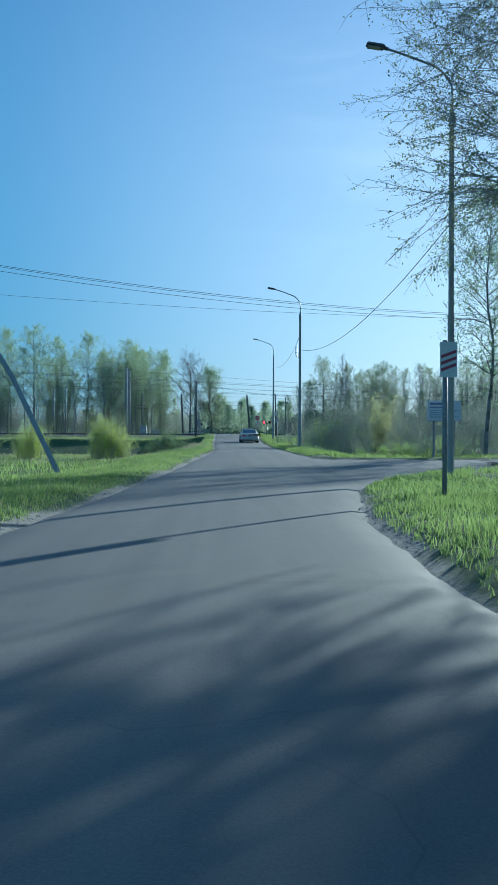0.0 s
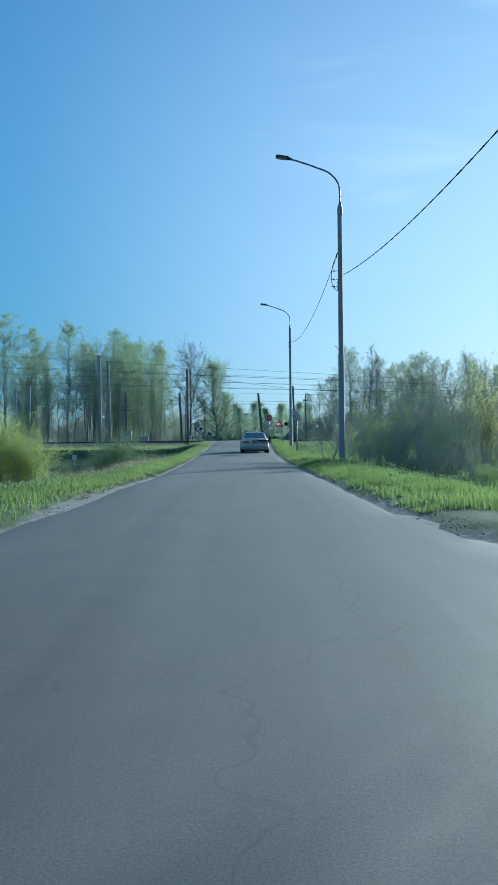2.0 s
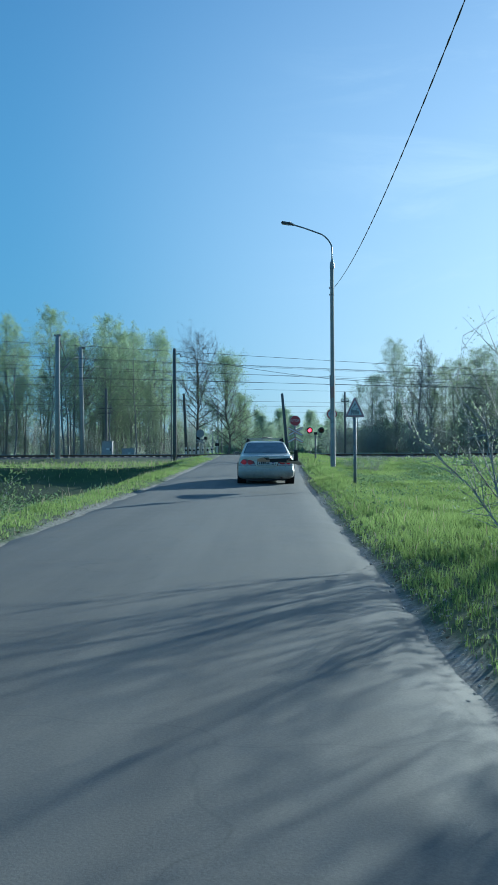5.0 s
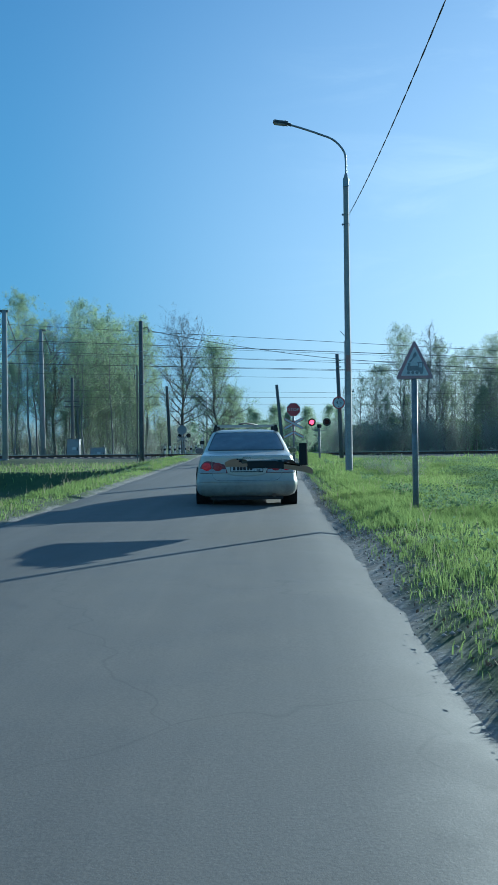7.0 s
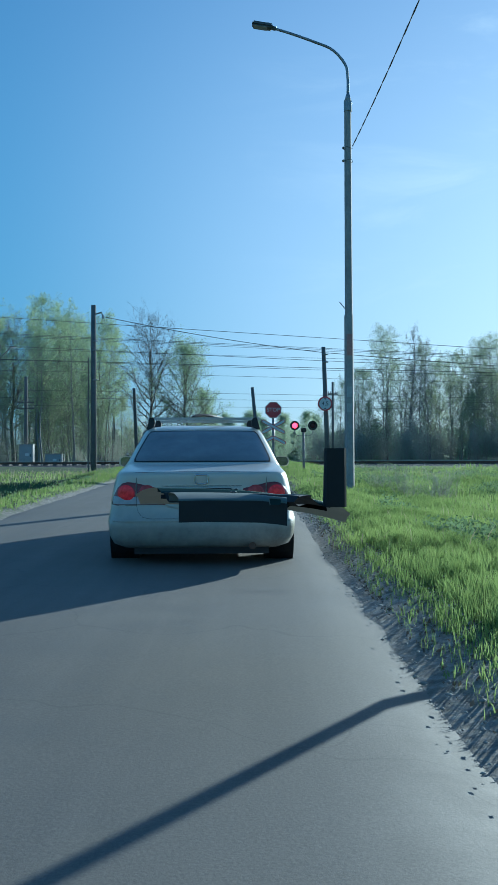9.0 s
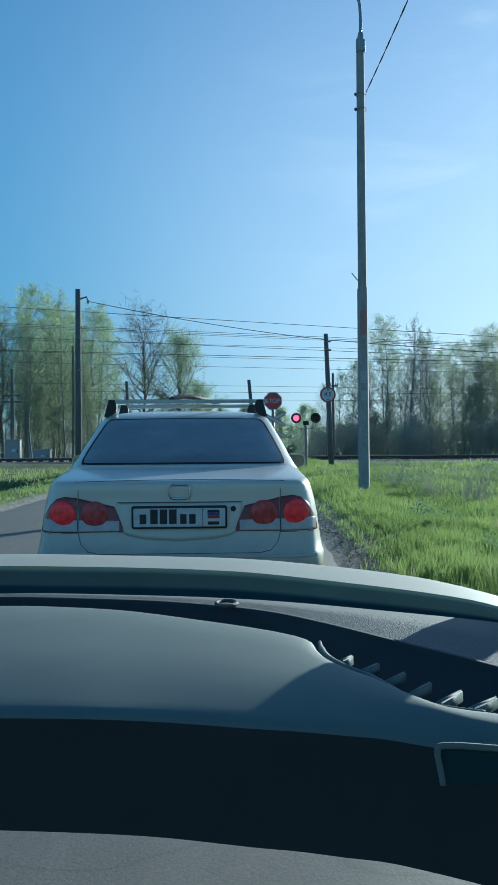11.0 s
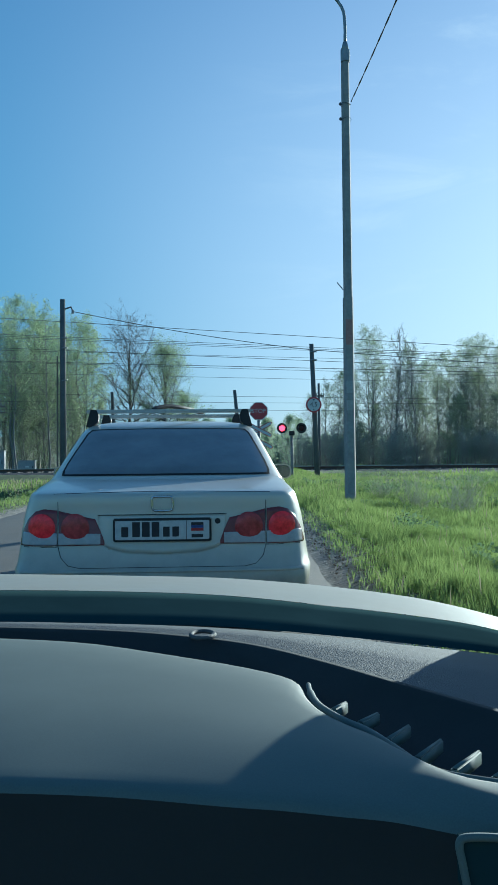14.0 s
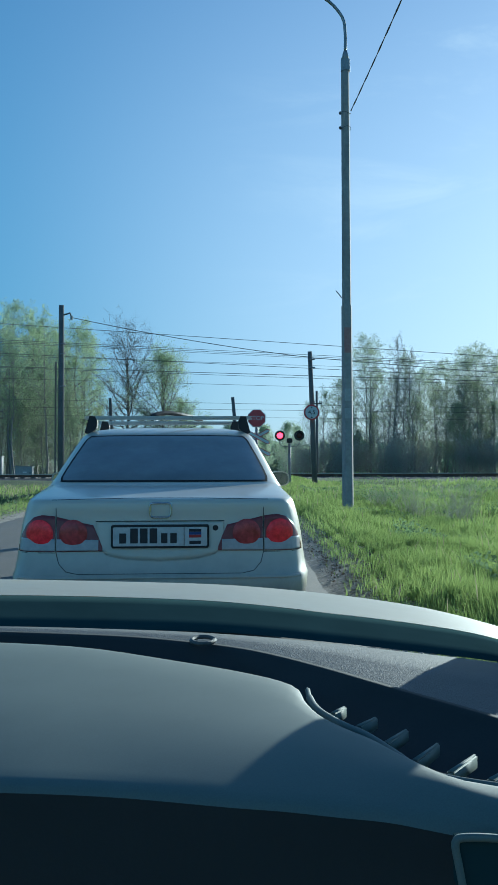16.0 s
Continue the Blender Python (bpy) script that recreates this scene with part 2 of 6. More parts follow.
CREOSOTE = surface("tarred_pole", (0.12, 0.118, 0.117), (0.23, 0.222, 0.215), 2.5, 0.9, bump=0.5, dist=0.008)
GALV = surface("galvanised_steel", (0.26, 0.27, 0.28), (0.42, 0.43, 0.44), 9, 0.5, 0.7, bump=0.1, dist=0.001)
RUST = surface("rusty_rail", (0.09, 0.05, 0.03), (0.2, 0.13, 0.09), 5, 0.85, 0.2, bump=0.4, dist=0.003)
RAILTOP = plain("rail_head", (0.45, 0.44, 0.43), 0.3, 0.9)
BALLAST = surface("ballast", (0.07, 0.062, 0.055), (0.22, 0.2, 0.18), 1.1, 0.95, bump=1.0, dist=0.05, fine=14)
SLEEPER = surface("sleeper", (0.08, 0.075, 0.07), (0.15, 0.14, 0.13), 3, 0.9)
STONE = surface("stone", (0.24, 0.225, 0.2), (0.5, 0.475, 0.43), 5, 0.9)
CABLE = plain("weathered_cable", (0.13, 0.135, 0.14), 0.9)
CABLE.node_tree.nodes["Principled BSDF"].inputs["Specular IOR Level"].default_value = 0.1
BOARD_INK = plain("board_ink", (0.26, 0.25, 0.36), 0.6)
WIRE = plain("wire", (0.12, 0.12, 0.125), 0.6, 0.3)
PORCELAIN = plain("insulator", (0.3, 0.31, 0.31), 0.25)
LAMP_GREY = plain("lamp_housing", (0.12, 0.125, 0.13), 0.5, 0.3)
LAMP_GLASS = plain("lamp_cover", (0.38, 0.39, 0.37), 0.2)
SIGN_WHITE = surface("sign_white", (0.66, 0.66, 0.65), (0.78, 0.78, 0.77), 6, 0.45, bump=0)
SIGN_RED = surface("sign_red", (0.44, 0.06, 0.07), (0.56, 0.1, 0.11), 6, 0.45, bump=0)
FADED_RED = surface("faded_red", (0.46, 0.28, 0.3), (0.54, 0.34, 0.36), 8, 0.5, bump=0)
FADED_BLACK = surface("faded_black", (0.26, 0.26, 0.27), (0.36, 0.36, 0.37), 20, 0.55, bump=0)
STRIPE_RED = surface("stripe_red", (0.26, 0.05, 0.09), (0.36, 0.08, 0.12), 8, 0.5, bump=0)
SIGN_BLACK = plain("sign_black", (0.025, 0.025, 0.027), 0.5)
SIGN_BACK = plain("sign_back", (0.3, 0.31, 0.32), 0.5, 0.5)
POST_GREY = surface("post_paint", (0.22, 0.225, 0.23), (0.36, 0.365, 0.37), 6, 0.6, 0.3, stain=(0.18, 0.14, 0.11), bump=0.2, dist=0.002)
CAB_GREY = surface("cabinet_paint", (0.34, 0.35, 0.36), (0.46, 0.47, 0.48), 2.5, 0.6, stain=(0.3, 0.27, 0.23), bump=0.1)
RED_LIT = plain("lit_red_lens", (0.6, 0.02, 0.03), 0.3, emit=(1.0, 0.03, 0.06), strength=5.0)
RED_OFF = plain("dark_lens", (0.05, 0.012, 0.014), 0.2)
PAINT = paint_material("silver_paint", (0.72, 0.665, 0.555), (0.2, 0.187, 0.165), 0.66)
MIRROR = plain("mirror", (0.3, 0.34, 0.37), 0.06, 1.0)
HOOD_PAINT = paint_material("bonnet_paint", (0.44, 0.43, 0.36), (0.38, 0.365, 0.305), 6.0)
HOOD_PAINT.node_tree.nodes["Principled BSDF"].inputs["Coat Weight"].default_value = 0.0
# the pale slow mottling paints in sky reflections and hints of the interior
TINT_GLASS = surface("tinted_glass", (0.12, 0.125, 0.12), (0.23, 0.23, 0.215), 1.6, 0.2, bump=0, fine=3, coat=0.6)
LENS_RED = plain("red_lens", (0.2, 0.05, 0.055), 0.2)
LENS_DOME = plain("red_reflector", (0.46, 0.06, 0.06), 0.2, vary=0.35)
LENS_GLOW = plain("lit_tail_lens", (0.5, 0.03, 0.04), 0.2, emit=(1.0, 0.03, 0.06), strength=0.05, vary=0.5)
LENS_CLEAR = plain("clear_lens", (0.5, 0.46, 0.45), 0.15)
GAP = plain("body_gap", (0.055, 0.055, 0.056), 0.8)
SEAM = plain("panel_gap", (0.012, 0.012, 0.013), 0.8)
RUBBER = surface("tyre_rubber", (0.018, 0.018, 0.019), (0.035, 0.034, 0.033), 9, 0.85)
RIM = plain("rim", (0.3, 0.31, 0.32), 0.4, 0.8)
BLACK_PLASTIC = surface("black_plastic", (0.018, 0.018, 0.02), (0.035, 0.035, 0.037), 12, 0.6, bump=0.2, dist=0.001)
ALU = surface("aluminium_bar", (0.42, 0.43, 0.44), (0.55, 0.56, 0.57), 8, 0.35, 0.9, bump=0)
CHROME = plain("chrome", (0.6, 0.61, 0.62), 0.15, 1.0)
PLATE_WHITE = plain("plate_white", (0.62, 0.62, 0.6), 0.4)
INK = plain("ink", (0.03, 0.03, 0.035), 0.5)
PLATE_BLUE = plain("plate_blue", (0.05, 0.08, 0.25), 0.5)
PLATE_RED = plain("plate_red", (0.4, 0.04, 0.04), 0.5)
DASH = surface("dash_plastic", (0.115, 0.145, 0.134), (0.155, 0.19, 0.175), 6, 0.72, bump=0.15, dist=0.0003, fine=150)
DASH_DARK = surface("dash_trim", (0.02, 0.023, 0.024), (0.03, 0.034, 0.035), 8, 0.85, bump=0.2, dist=0.0004, fine=60)
DASH_GRILLE = surface("dash_grille", (0.08, 0.086, 0.087), (0.115, 0.12, 0.12), 10, 0.7, bump=1.0, dist=0.001, fine=60)
COWL = surface("glass_border", (0.028, 0.052, 0.056), (0.04, 0.07, 0.075), 3, 0.8, bump=0, fine=3)
COWL.node_tree.nodes["Principled BSDF"].inputs["Specular IOR Level"].default_value = 0.0
FENCE_WHITE = surface("post_white", (0.5, 0.5, 0.49), (0.7, 0.7, 0.69), 5, 0.7)
BLOSSOM = foliage("blossom", (0.62, 0.62, 0.24), (0.78, 0.78, 0.4), (0.8, 0.8, 0.38), 0.5)


# ---- builders ----
def place(name, me, parent=None, mats=(), smooth=False, label=""):
    for m in mats:
        me.materials.append(m)
    if smooth:
        me.polygons.foreach_set("use_smooth", [True] * len(me.polygons))
    ob = new(name, me)
    if parent:
        ob.parent = parent
    if label:
        ob["label"] = label
    return ob


def part(name, bm, material, parent, label="", smooth=False):
    me = bpy.data.meshes.new(name)
    bmesh.ops.recalc_face_normals(bm, faces=bm.faces)
    bm.to_mesh(me)
    bm.free()
    return place(name, me, parent, (material,), smooth, label)


def thing(name, at, label, category, group="", yaw=0.0):
    e = new(name)
    e.empty_display_size = 0.2
    e.matrix_basis = pose(*at, 0, 0, yaw)
    return tagged(e, label, category, group)


def add_box(bm, x0, x1, y0, y1, z0, z1, bevel=0.0):
    vs = [bm.verts.new((x, y, z)) for z in (z0, z1) for y in (y0, y1) for x in (x0, x1)]
    fs = [bm.faces.new([vs[i] for i in q]) for q in ((0, 2, 3, 1), (4, 5, 7, 6), (0, 1, 5, 4), (2, 6, 7, 3), (0, 4, 6, 2), (1, 3, 7, 5))]
    if bevel:
        bmesh.ops.bevel(bm, geom=list({e for f in fs for e in f.edges}), offset=bevel, segments=2, affect="EDGES")
    return bm


def box(*a, bevel=0.0):
    return add_box(bmesh.new(), *a, bevel=bevel)


def add_tube(bm, pts, radii, sides=8, caps=True):
    """A tube along points, with a radius at each."""
    pts = [Vector(p) for p in pts]
    rings = []
    u = None
    for i, p in enumerate(pts):
        d = (pts[min(i + 1, len(pts) - 1)] - pts[max(i - 1, 0)]).normalized()
        if u is None:
            u = d.to_track_quat("Z", "Y") @ Vector((1, 0, 0))
        u = (u - d * u.dot(d)).normalized()
        v = d.cross(u)
        r = radii[i] if isinstance(radii, (list, tuple)) else radii
        rings.append([bm.verts.new(p + u * (r * math.cos(2 * math.pi * k / sides)) + v * (r * math.sin(2 * math.pi * k / sides))) for k in range(sides)])
    for a, b in zip(rings, rings[1:]):
        for k in range(sides):
            bm.faces.new((a[k], a[(k + 1) % sides], b[(k + 1) % sides], b[k]))
    if caps:
        bm.faces.new(rings[0][::-1])
        bm.faces.new(rings[-1])
    return bm


def tube(pts, radii, sides=8):
    return add_tube(bmesh.new(), pts, radii, sides)


def prism(outline, y0, y1, bevel=0.0):
    """A plate with an outline in x and z, from y0 to y1."""
    bm = bmesh.new()
    a = [bm.verts.new((x, y0, z)) for x, z in outline]
    b = [bm.verts.new((x, y1, z)) for x, z in outline]
    n = len(a)
    bm.faces.new(a)
    bm.faces.new(b[::-1])
    for i in range(n):
        bm.faces.new((a[i], b[i], b[(i + 1) % n], a[(i + 1) % n]))
    return bm


def circle(cx, cz, r, n=24, turn=0.0):
    return [(cx + r * math.cos(2 * math.pi * k / n + turn), cz + r * math.sin(2 * math.pi * k / n + turn)) for k in range(n)]


def curve_pts(pts, n):
    """n points along a smooth line through the given ones."""
    p = np.array(pts, float)
    out = []
    m = len(p) - 1
    for s in np.linspace(0, m, n):
        i = min(int(s), m - 1)
        u = s - i
        a, b, c, d = p[max(i - 1, 0)], p[i], p[i + 1], p[min(i + 2, m)]
        out.append(0.5 * (2 * b + (c - a) * u + (2 * a - 5 * b + 4 * c - d) * u * u + (3 * b - a - 3 * c + d) * u ** 3))
    return out


def text_part(name, body, size, at, parent, material):
    cu = bpy.data.curves.new(name, "FONT")
    cu.body, cu.size, cu.align_x, cu.align_y, cu.extrude = body, size, "CENTER", "CENTER", 0.002
    tmp = new("tmp", cu)
    me = bpy.data.meshes.new_from_object(tmp.evaluated_get(bpy.context.evaluated_depsgraph_get()))
    bpy.data.objects.remove(tmp)
    bpy.data.curves.remove(cu)
    ob = place(name, me, parent, (material,))
    ob.matrix_basis = pose(*at, 90, 0, 0)
    return ob


# ---- the lie of the land ----
ROAD_Y = [-80, 0, 32, 38, 49, 68, 84, 90, 103, 122, 132, 148, 170, 700]
ROAD_Z = [0.36, 0.36, 0.42, 0.55, 0.72, 0.75, 0.9, 0.99, 1.25, 1.68, 1.98, 2.0, 1.85, 1.7]
LEFT_Y, LEFT_X = [-80, 0, 12, 20, 32, 45, 56, 68, 82, 100, 125, 150, 200, 300, 450], [-4.9, -4.1, -3.86, -3.5, -3.1, -2.35, -2.15, -2.4, -2.65, -2.9, -3.1, -3.3, -4.4, -24, -60]
RIGHT_Y, RIGHT_X = [-80, 9, 14, 19, 22, 42, 49, 67, 90, 104, 125, 150, 200, 300, 450], [0.0, 0.44, 0.6, 1.2, 1.6, 2.1, 1.88, 1.88, 1.92, 2.08, 2.3, 2.1, 1.0, -18, -53]
SIDE_NEAR = [(1.0, 19.3), (1.9, 22.2), (2.9, 24.6), (4.6, 28.3), (8.0, 31.8), (13, 33.6), (60, 38)]
SIDE_FAR = [(1.6, 43.0), (2.3, 41.2), (3.2, 40.0), (5.0, 39.4), (9.0, 39.9), (14, 40.6), (60, 45)]


def sstep(a, b, v):
    u = np.clip((v - a) / (b - a), 0, 1)
    return u * u * (3 - 2 * u)


def road_z(y):
    return np.interp(y, ROAD_Y, ROAD_Z)


def side_band(x, y):
    """How far inside the side road a point is, in metres along y (negative: outside)."""
    near = np.interp(x, [p[0] for p in SIDE_NEAR], [p[1] for p in SIDE_NEAR])
    far = np.interp(x, [p[0] for p in SIDE_FAR], [p[1] for p in SIDE_FAR])
    return np.where(x > 1.2, np.minimum(y - near, far - y), -9.0)


def off_road(x, y):
    """Metres outside the asphalt; negative on it."""
    e = np.maximum(np.interp(y, LEFT_Y, LEFT_X) - x, x - np.interp(y, RIGHT_Y, RIGHT_X))
    return np.minimum(e, -side_band(x, y))


def rail_y(x):
    return 140.0 + 0.07 * x


def land(x, y):
    x, y = np.asarray(x, float), np.asarray(y, float)
    e = off_road(x, y)
    base = road_z(y)
    left = x < np.interp(y, LEFT_Y, LEFT_X)
    drop_l = np.interp(y, [0, 25, 45, 58, 70, 80, 90, 101, 103, 110, 114, 117, 119, 128, 160], [0.12, 0.18, 0.5, 0.78, 1.1, 1.25, 1.4, 1.62, 2.2, 2.35, 1.6, 1.1, 0.42, 0.55, 0.1])
    drop_r = np.interp(y, [0, 40, 46, 62, 70, 85, 108, 118, 128, 160], [0.05, 0.05, 0.45, 0.45, 0.15, 0.08, 0.08, 0.25, 0.4, 0.1])
    z = base - np.where(left, drop_l * sstep(np.interp(y, [50, 75], [1.5, 0.85]), np.interp(y, [50, 75, 112, 125], [4.6, 2.8, 2.6, 4.0]), e), drop_r * sstep(1.2, 4.0, e))
    ditch = np.where(left, 0.28 * np.exp(-((e - 7.5) / 2.2) ** 2) * sstep(40, 60, y) * (1 - sstep(62, 72, y)), 0)
    z = z - ditch
    w = 1 - sstep(5.4, 9.0, np.abs(y - rail_y(x)))
    w = w * sstep(0.0, 2.0, e)
    z = z * (1 - w) + 1.72 * w
    lump = 0.05 * np.sin(x * 0.9 + 1.3 * np.sin(y * 0.37)) * np.cos(y * 0.8 + x * 0.21) + 0.05 * np.sin(x * 0.31 + y * 0.23) + 0.03 * np.sin(x * 2.3 + 0.7 * y) * np.sin(y * 1.9)
    z = z + lump * sstep(0.3, 2.5, e)
    z = z + 0.05 * np.exp(-((e - 0.8) / 0.5) ** 2) * np.where(left, 1 - sstep(70, 82, y), 1)
    return np.where(e < 0, base - 0.09, z - 0.035 * (1 - sstep(0.0, 0.3, e)))


def grid_axis(spans):
    out = []
    for a, b, step in spans:
        out += list(np.arange(a, b, step))
    return np.array(out + [spans[-1][1]])


def build_ground():
    xs = grid_axis([(-2500, -400, 300), (-400, -80, 40), (-80, -40, 4), (-40, -16, 1.5), (-16, -6, 0.6), (-6, 6, 0.3), (6, 20, 0.8), (20, 80, 4), (80, 400, 40), (400, 2500, 300)])
    ys = grid_axis([(-600, -60, 90), (-60, 0, 5), (0, 130, 0.5), (130, 170, 1.0), (170, 300, 8), (300, 800, 50), (800, 4000, 400)])
    X, Y = np.meshgrid(xs, ys)
    Z = land(X, Y)
    nx, ny = len(xs), len(ys)
    idx = np.arange(nx * ny).reshape(ny, nx)
    quads = np.stack([idx[:-1, :-1], idx[:-1, 1:], idx[1:, 1:], idx[1:, :-1]], -1).reshape(-1, 4)
    me = bpy.data.meshes.new("ground")
    me.from_pydata(np.stack([X, Y, Z], -1).reshape(-1, 3).tolist(), [], quads.tolist())
    e = off_road(X, Y).ravel()
    wide = np.where(X > 0, np.interp(Y, [60, 72, 81, 86, 95, 108], [0.2, 0.2, 0.26, 0.64, 0.66, 0.42]), 0.22).ravel()
    bare = np.clip(0.55 * (1 - sstep(0.35 * wide, wide, e)), 0, 1)
    me.attributes.new("bare", "FLOAT", "POINT").data.foreach_set("value", bare.astype(np.float32))
    ob = place("ground", me, None, (TURF,), True)
    return tagged(ob, "rough spring grass with bare earthy verges beside the asphalt", "ground", kind="structure")


def build_road():
    ys = np.arange(-80, 450.1, 0.5)
    cols = 15
    bm = bmesh.new()
    rng = np.random.RandomState(5)
    rows = []
    wob_l, wob_r = rng.normal(0, 0.035, len(ys)), rng.normal(0, 0.035, len(ys))
    for i, y in enumerate(ys):
        a, b = np.interp(y, LEFT_Y, LEFT_X) - 0.05 + wob_l[i], np.interp(y, RIGHT_Y, RIGHT_X) + 0.05 + wob_r[i]
        row = []
        for k in range(cols):
            u = k / (cols - 1)
            crown = 0.035 * (1 - (2 * u - 1) ** 2) - 0.02
            row.append(bm.verts.new((a + (b - a) * u, y, float(road_z(y)) + crown - (0.07 if k == 0 or (k == cols - 1 and not 30 < y < 43.5) else 0))))
        rows.append(row)
    for r, s in zip(rows, rows[1:]):
        for k in range(cols - 1):
            bm.faces.new((r[k], r[k + 1], s[k + 1], s[k]))
    ob = part("road", bm, ASPHALT, None, smooth=True)
    tagged(ob, "worn grey asphalt country road with crumbling edges", "road", kind="structure")
    bm = bmesh.new()
    near, far = curve_pts(SIDE_NEAR, 60), curve_pts(SIDE_FAR, 60)
    rows = []
    for p, q in zip(near, far):
        row = []
        for k in range(15):
            u = k / 14
            x, y = p[0] + (q[0] - p[0]) * u, p[1] + (q[1] - p[1]) * u
            row.append(bm.verts.new((x, y, float(road_z(y)) - 0.013 - (0.07 if k in (0, 14) else 0))))
        rows.append(row)
    for r, s in zip(rows, rows[1:]):
        for k in range(14):
            bm.faces.new((r[k], r[k + 1], s[k + 1], s[k]))
    ob = part("side_road", bm, ASPHALT, None, smooth=True)
    tagged(ob, "grey asphalt side road joining the main road", "road", kind="structure")


build_ground()
build_road()


# ---- railway ----
def build_railway():
    yaw = math.degrees(math.atan(0.07))
    bm = bmesh.new()
    rows = []
    for x in np.arange(-120, 120.1, 4):
        c = rail_y(x)
        rows.append([bm.verts.new((x, c + o, z)) for o, z in ((-5.7, 1.45), (-4.3, 1.82), (-2.0, 1.84), (0, 1.8), (2.0, 1.84), (4.3, 1.82), (5.7, 1.45))])
    for r, s in zip(rows, rows[1:]):
        for k in range(6):
            bm.faces.new((r[k], s[k], s[k + 1], r[k + 1]))
    tagged(part("ballast_bed", bm, BALLAST, None), "dark grey crushed stone bed under the railway tracks", "ballast", kind="structure")
    sl = bpy.data.meshes.new("sleeper")
    b = box(-0.12, 0.12, -1.32, 1.32, 0, 0.1, bevel=0.015)
    b.to_mesh(sl)
    b.free()
    sl.materials.append(SLEEPER)
    for off in (-2.05, 2.05):
        track = thing("railway_track", (0, rail_y(0) + off, 1.8), "rusty steel railway track on concrete sleepers", "railway track", "railway tracks", yaw)
        for o in (-0.76, 0.76):
            bm = bmesh.new()
            add_box(bm, -110, 110, o - 0.07, o + 0.07, 0.1, 0.118)
            add_box(bm, -110, 110, o - 0.012, o + 0.012, 0.118, 0.225)
            rail = part("rail", bm, RUST, track)
            part("rail_head", box(-110, 110, o - 0.036, o + 0.036, 0.225, 0.262, bevel=0.006), RAILTOP, rail, "polished running surface")
        for k in range(-75, 76):
            s = place("sleeper", sl, track)
            s.location = (k * 0.56, 0, 0)


build_railway()


# ---- poles ----
def concrete_pole(name, at, height, joint, label, group, lean=(0.0, 0.0), width=0.13):
    """A concrete pole with a wider lower part; its axis leans by so many metres over its height."""
    p = thing(name, at, label, "pole", group)
    lx, ly = lean

    def axis(z):
        return Vector((lx * z / height, ly * z / height, z))
    # cast in a mould: a trapezium with chamfered corners
    section = [(-0.48, -1), (0.48, -1), (0.6, -0.93), (0.66, -0.8), (1, 0.82), (0.98, 0.93), (0.88, 1), (-0.88, 1), (-0.98, 0.93), (-1, 0.82), (-0.66, -0.8), (-0.6, -0.93)]
    bm = bmesh.new()
    for z0, z1, w0, w1 in ((-0.4, joint, width, width * 0.92), (joint, height, width * 0.8, width * 0.71)):
        a, b = ([bm.verts.new(axis(z) + Vector((sx * w, sy * w * 0.9, 0))) for sx, sy in section] for z, w in ((z0, w0), (z1, w1)))
        n = len(section)
        for k in range(n):
            bm.faces.new((a[k], a[(k + 1) % n], b[(k + 1) % n], b[k]))
        bm.faces.new(b)
        bm.faces.new(a[::-1])
    part("shaft", bm, CONCRETE, p)
    return p


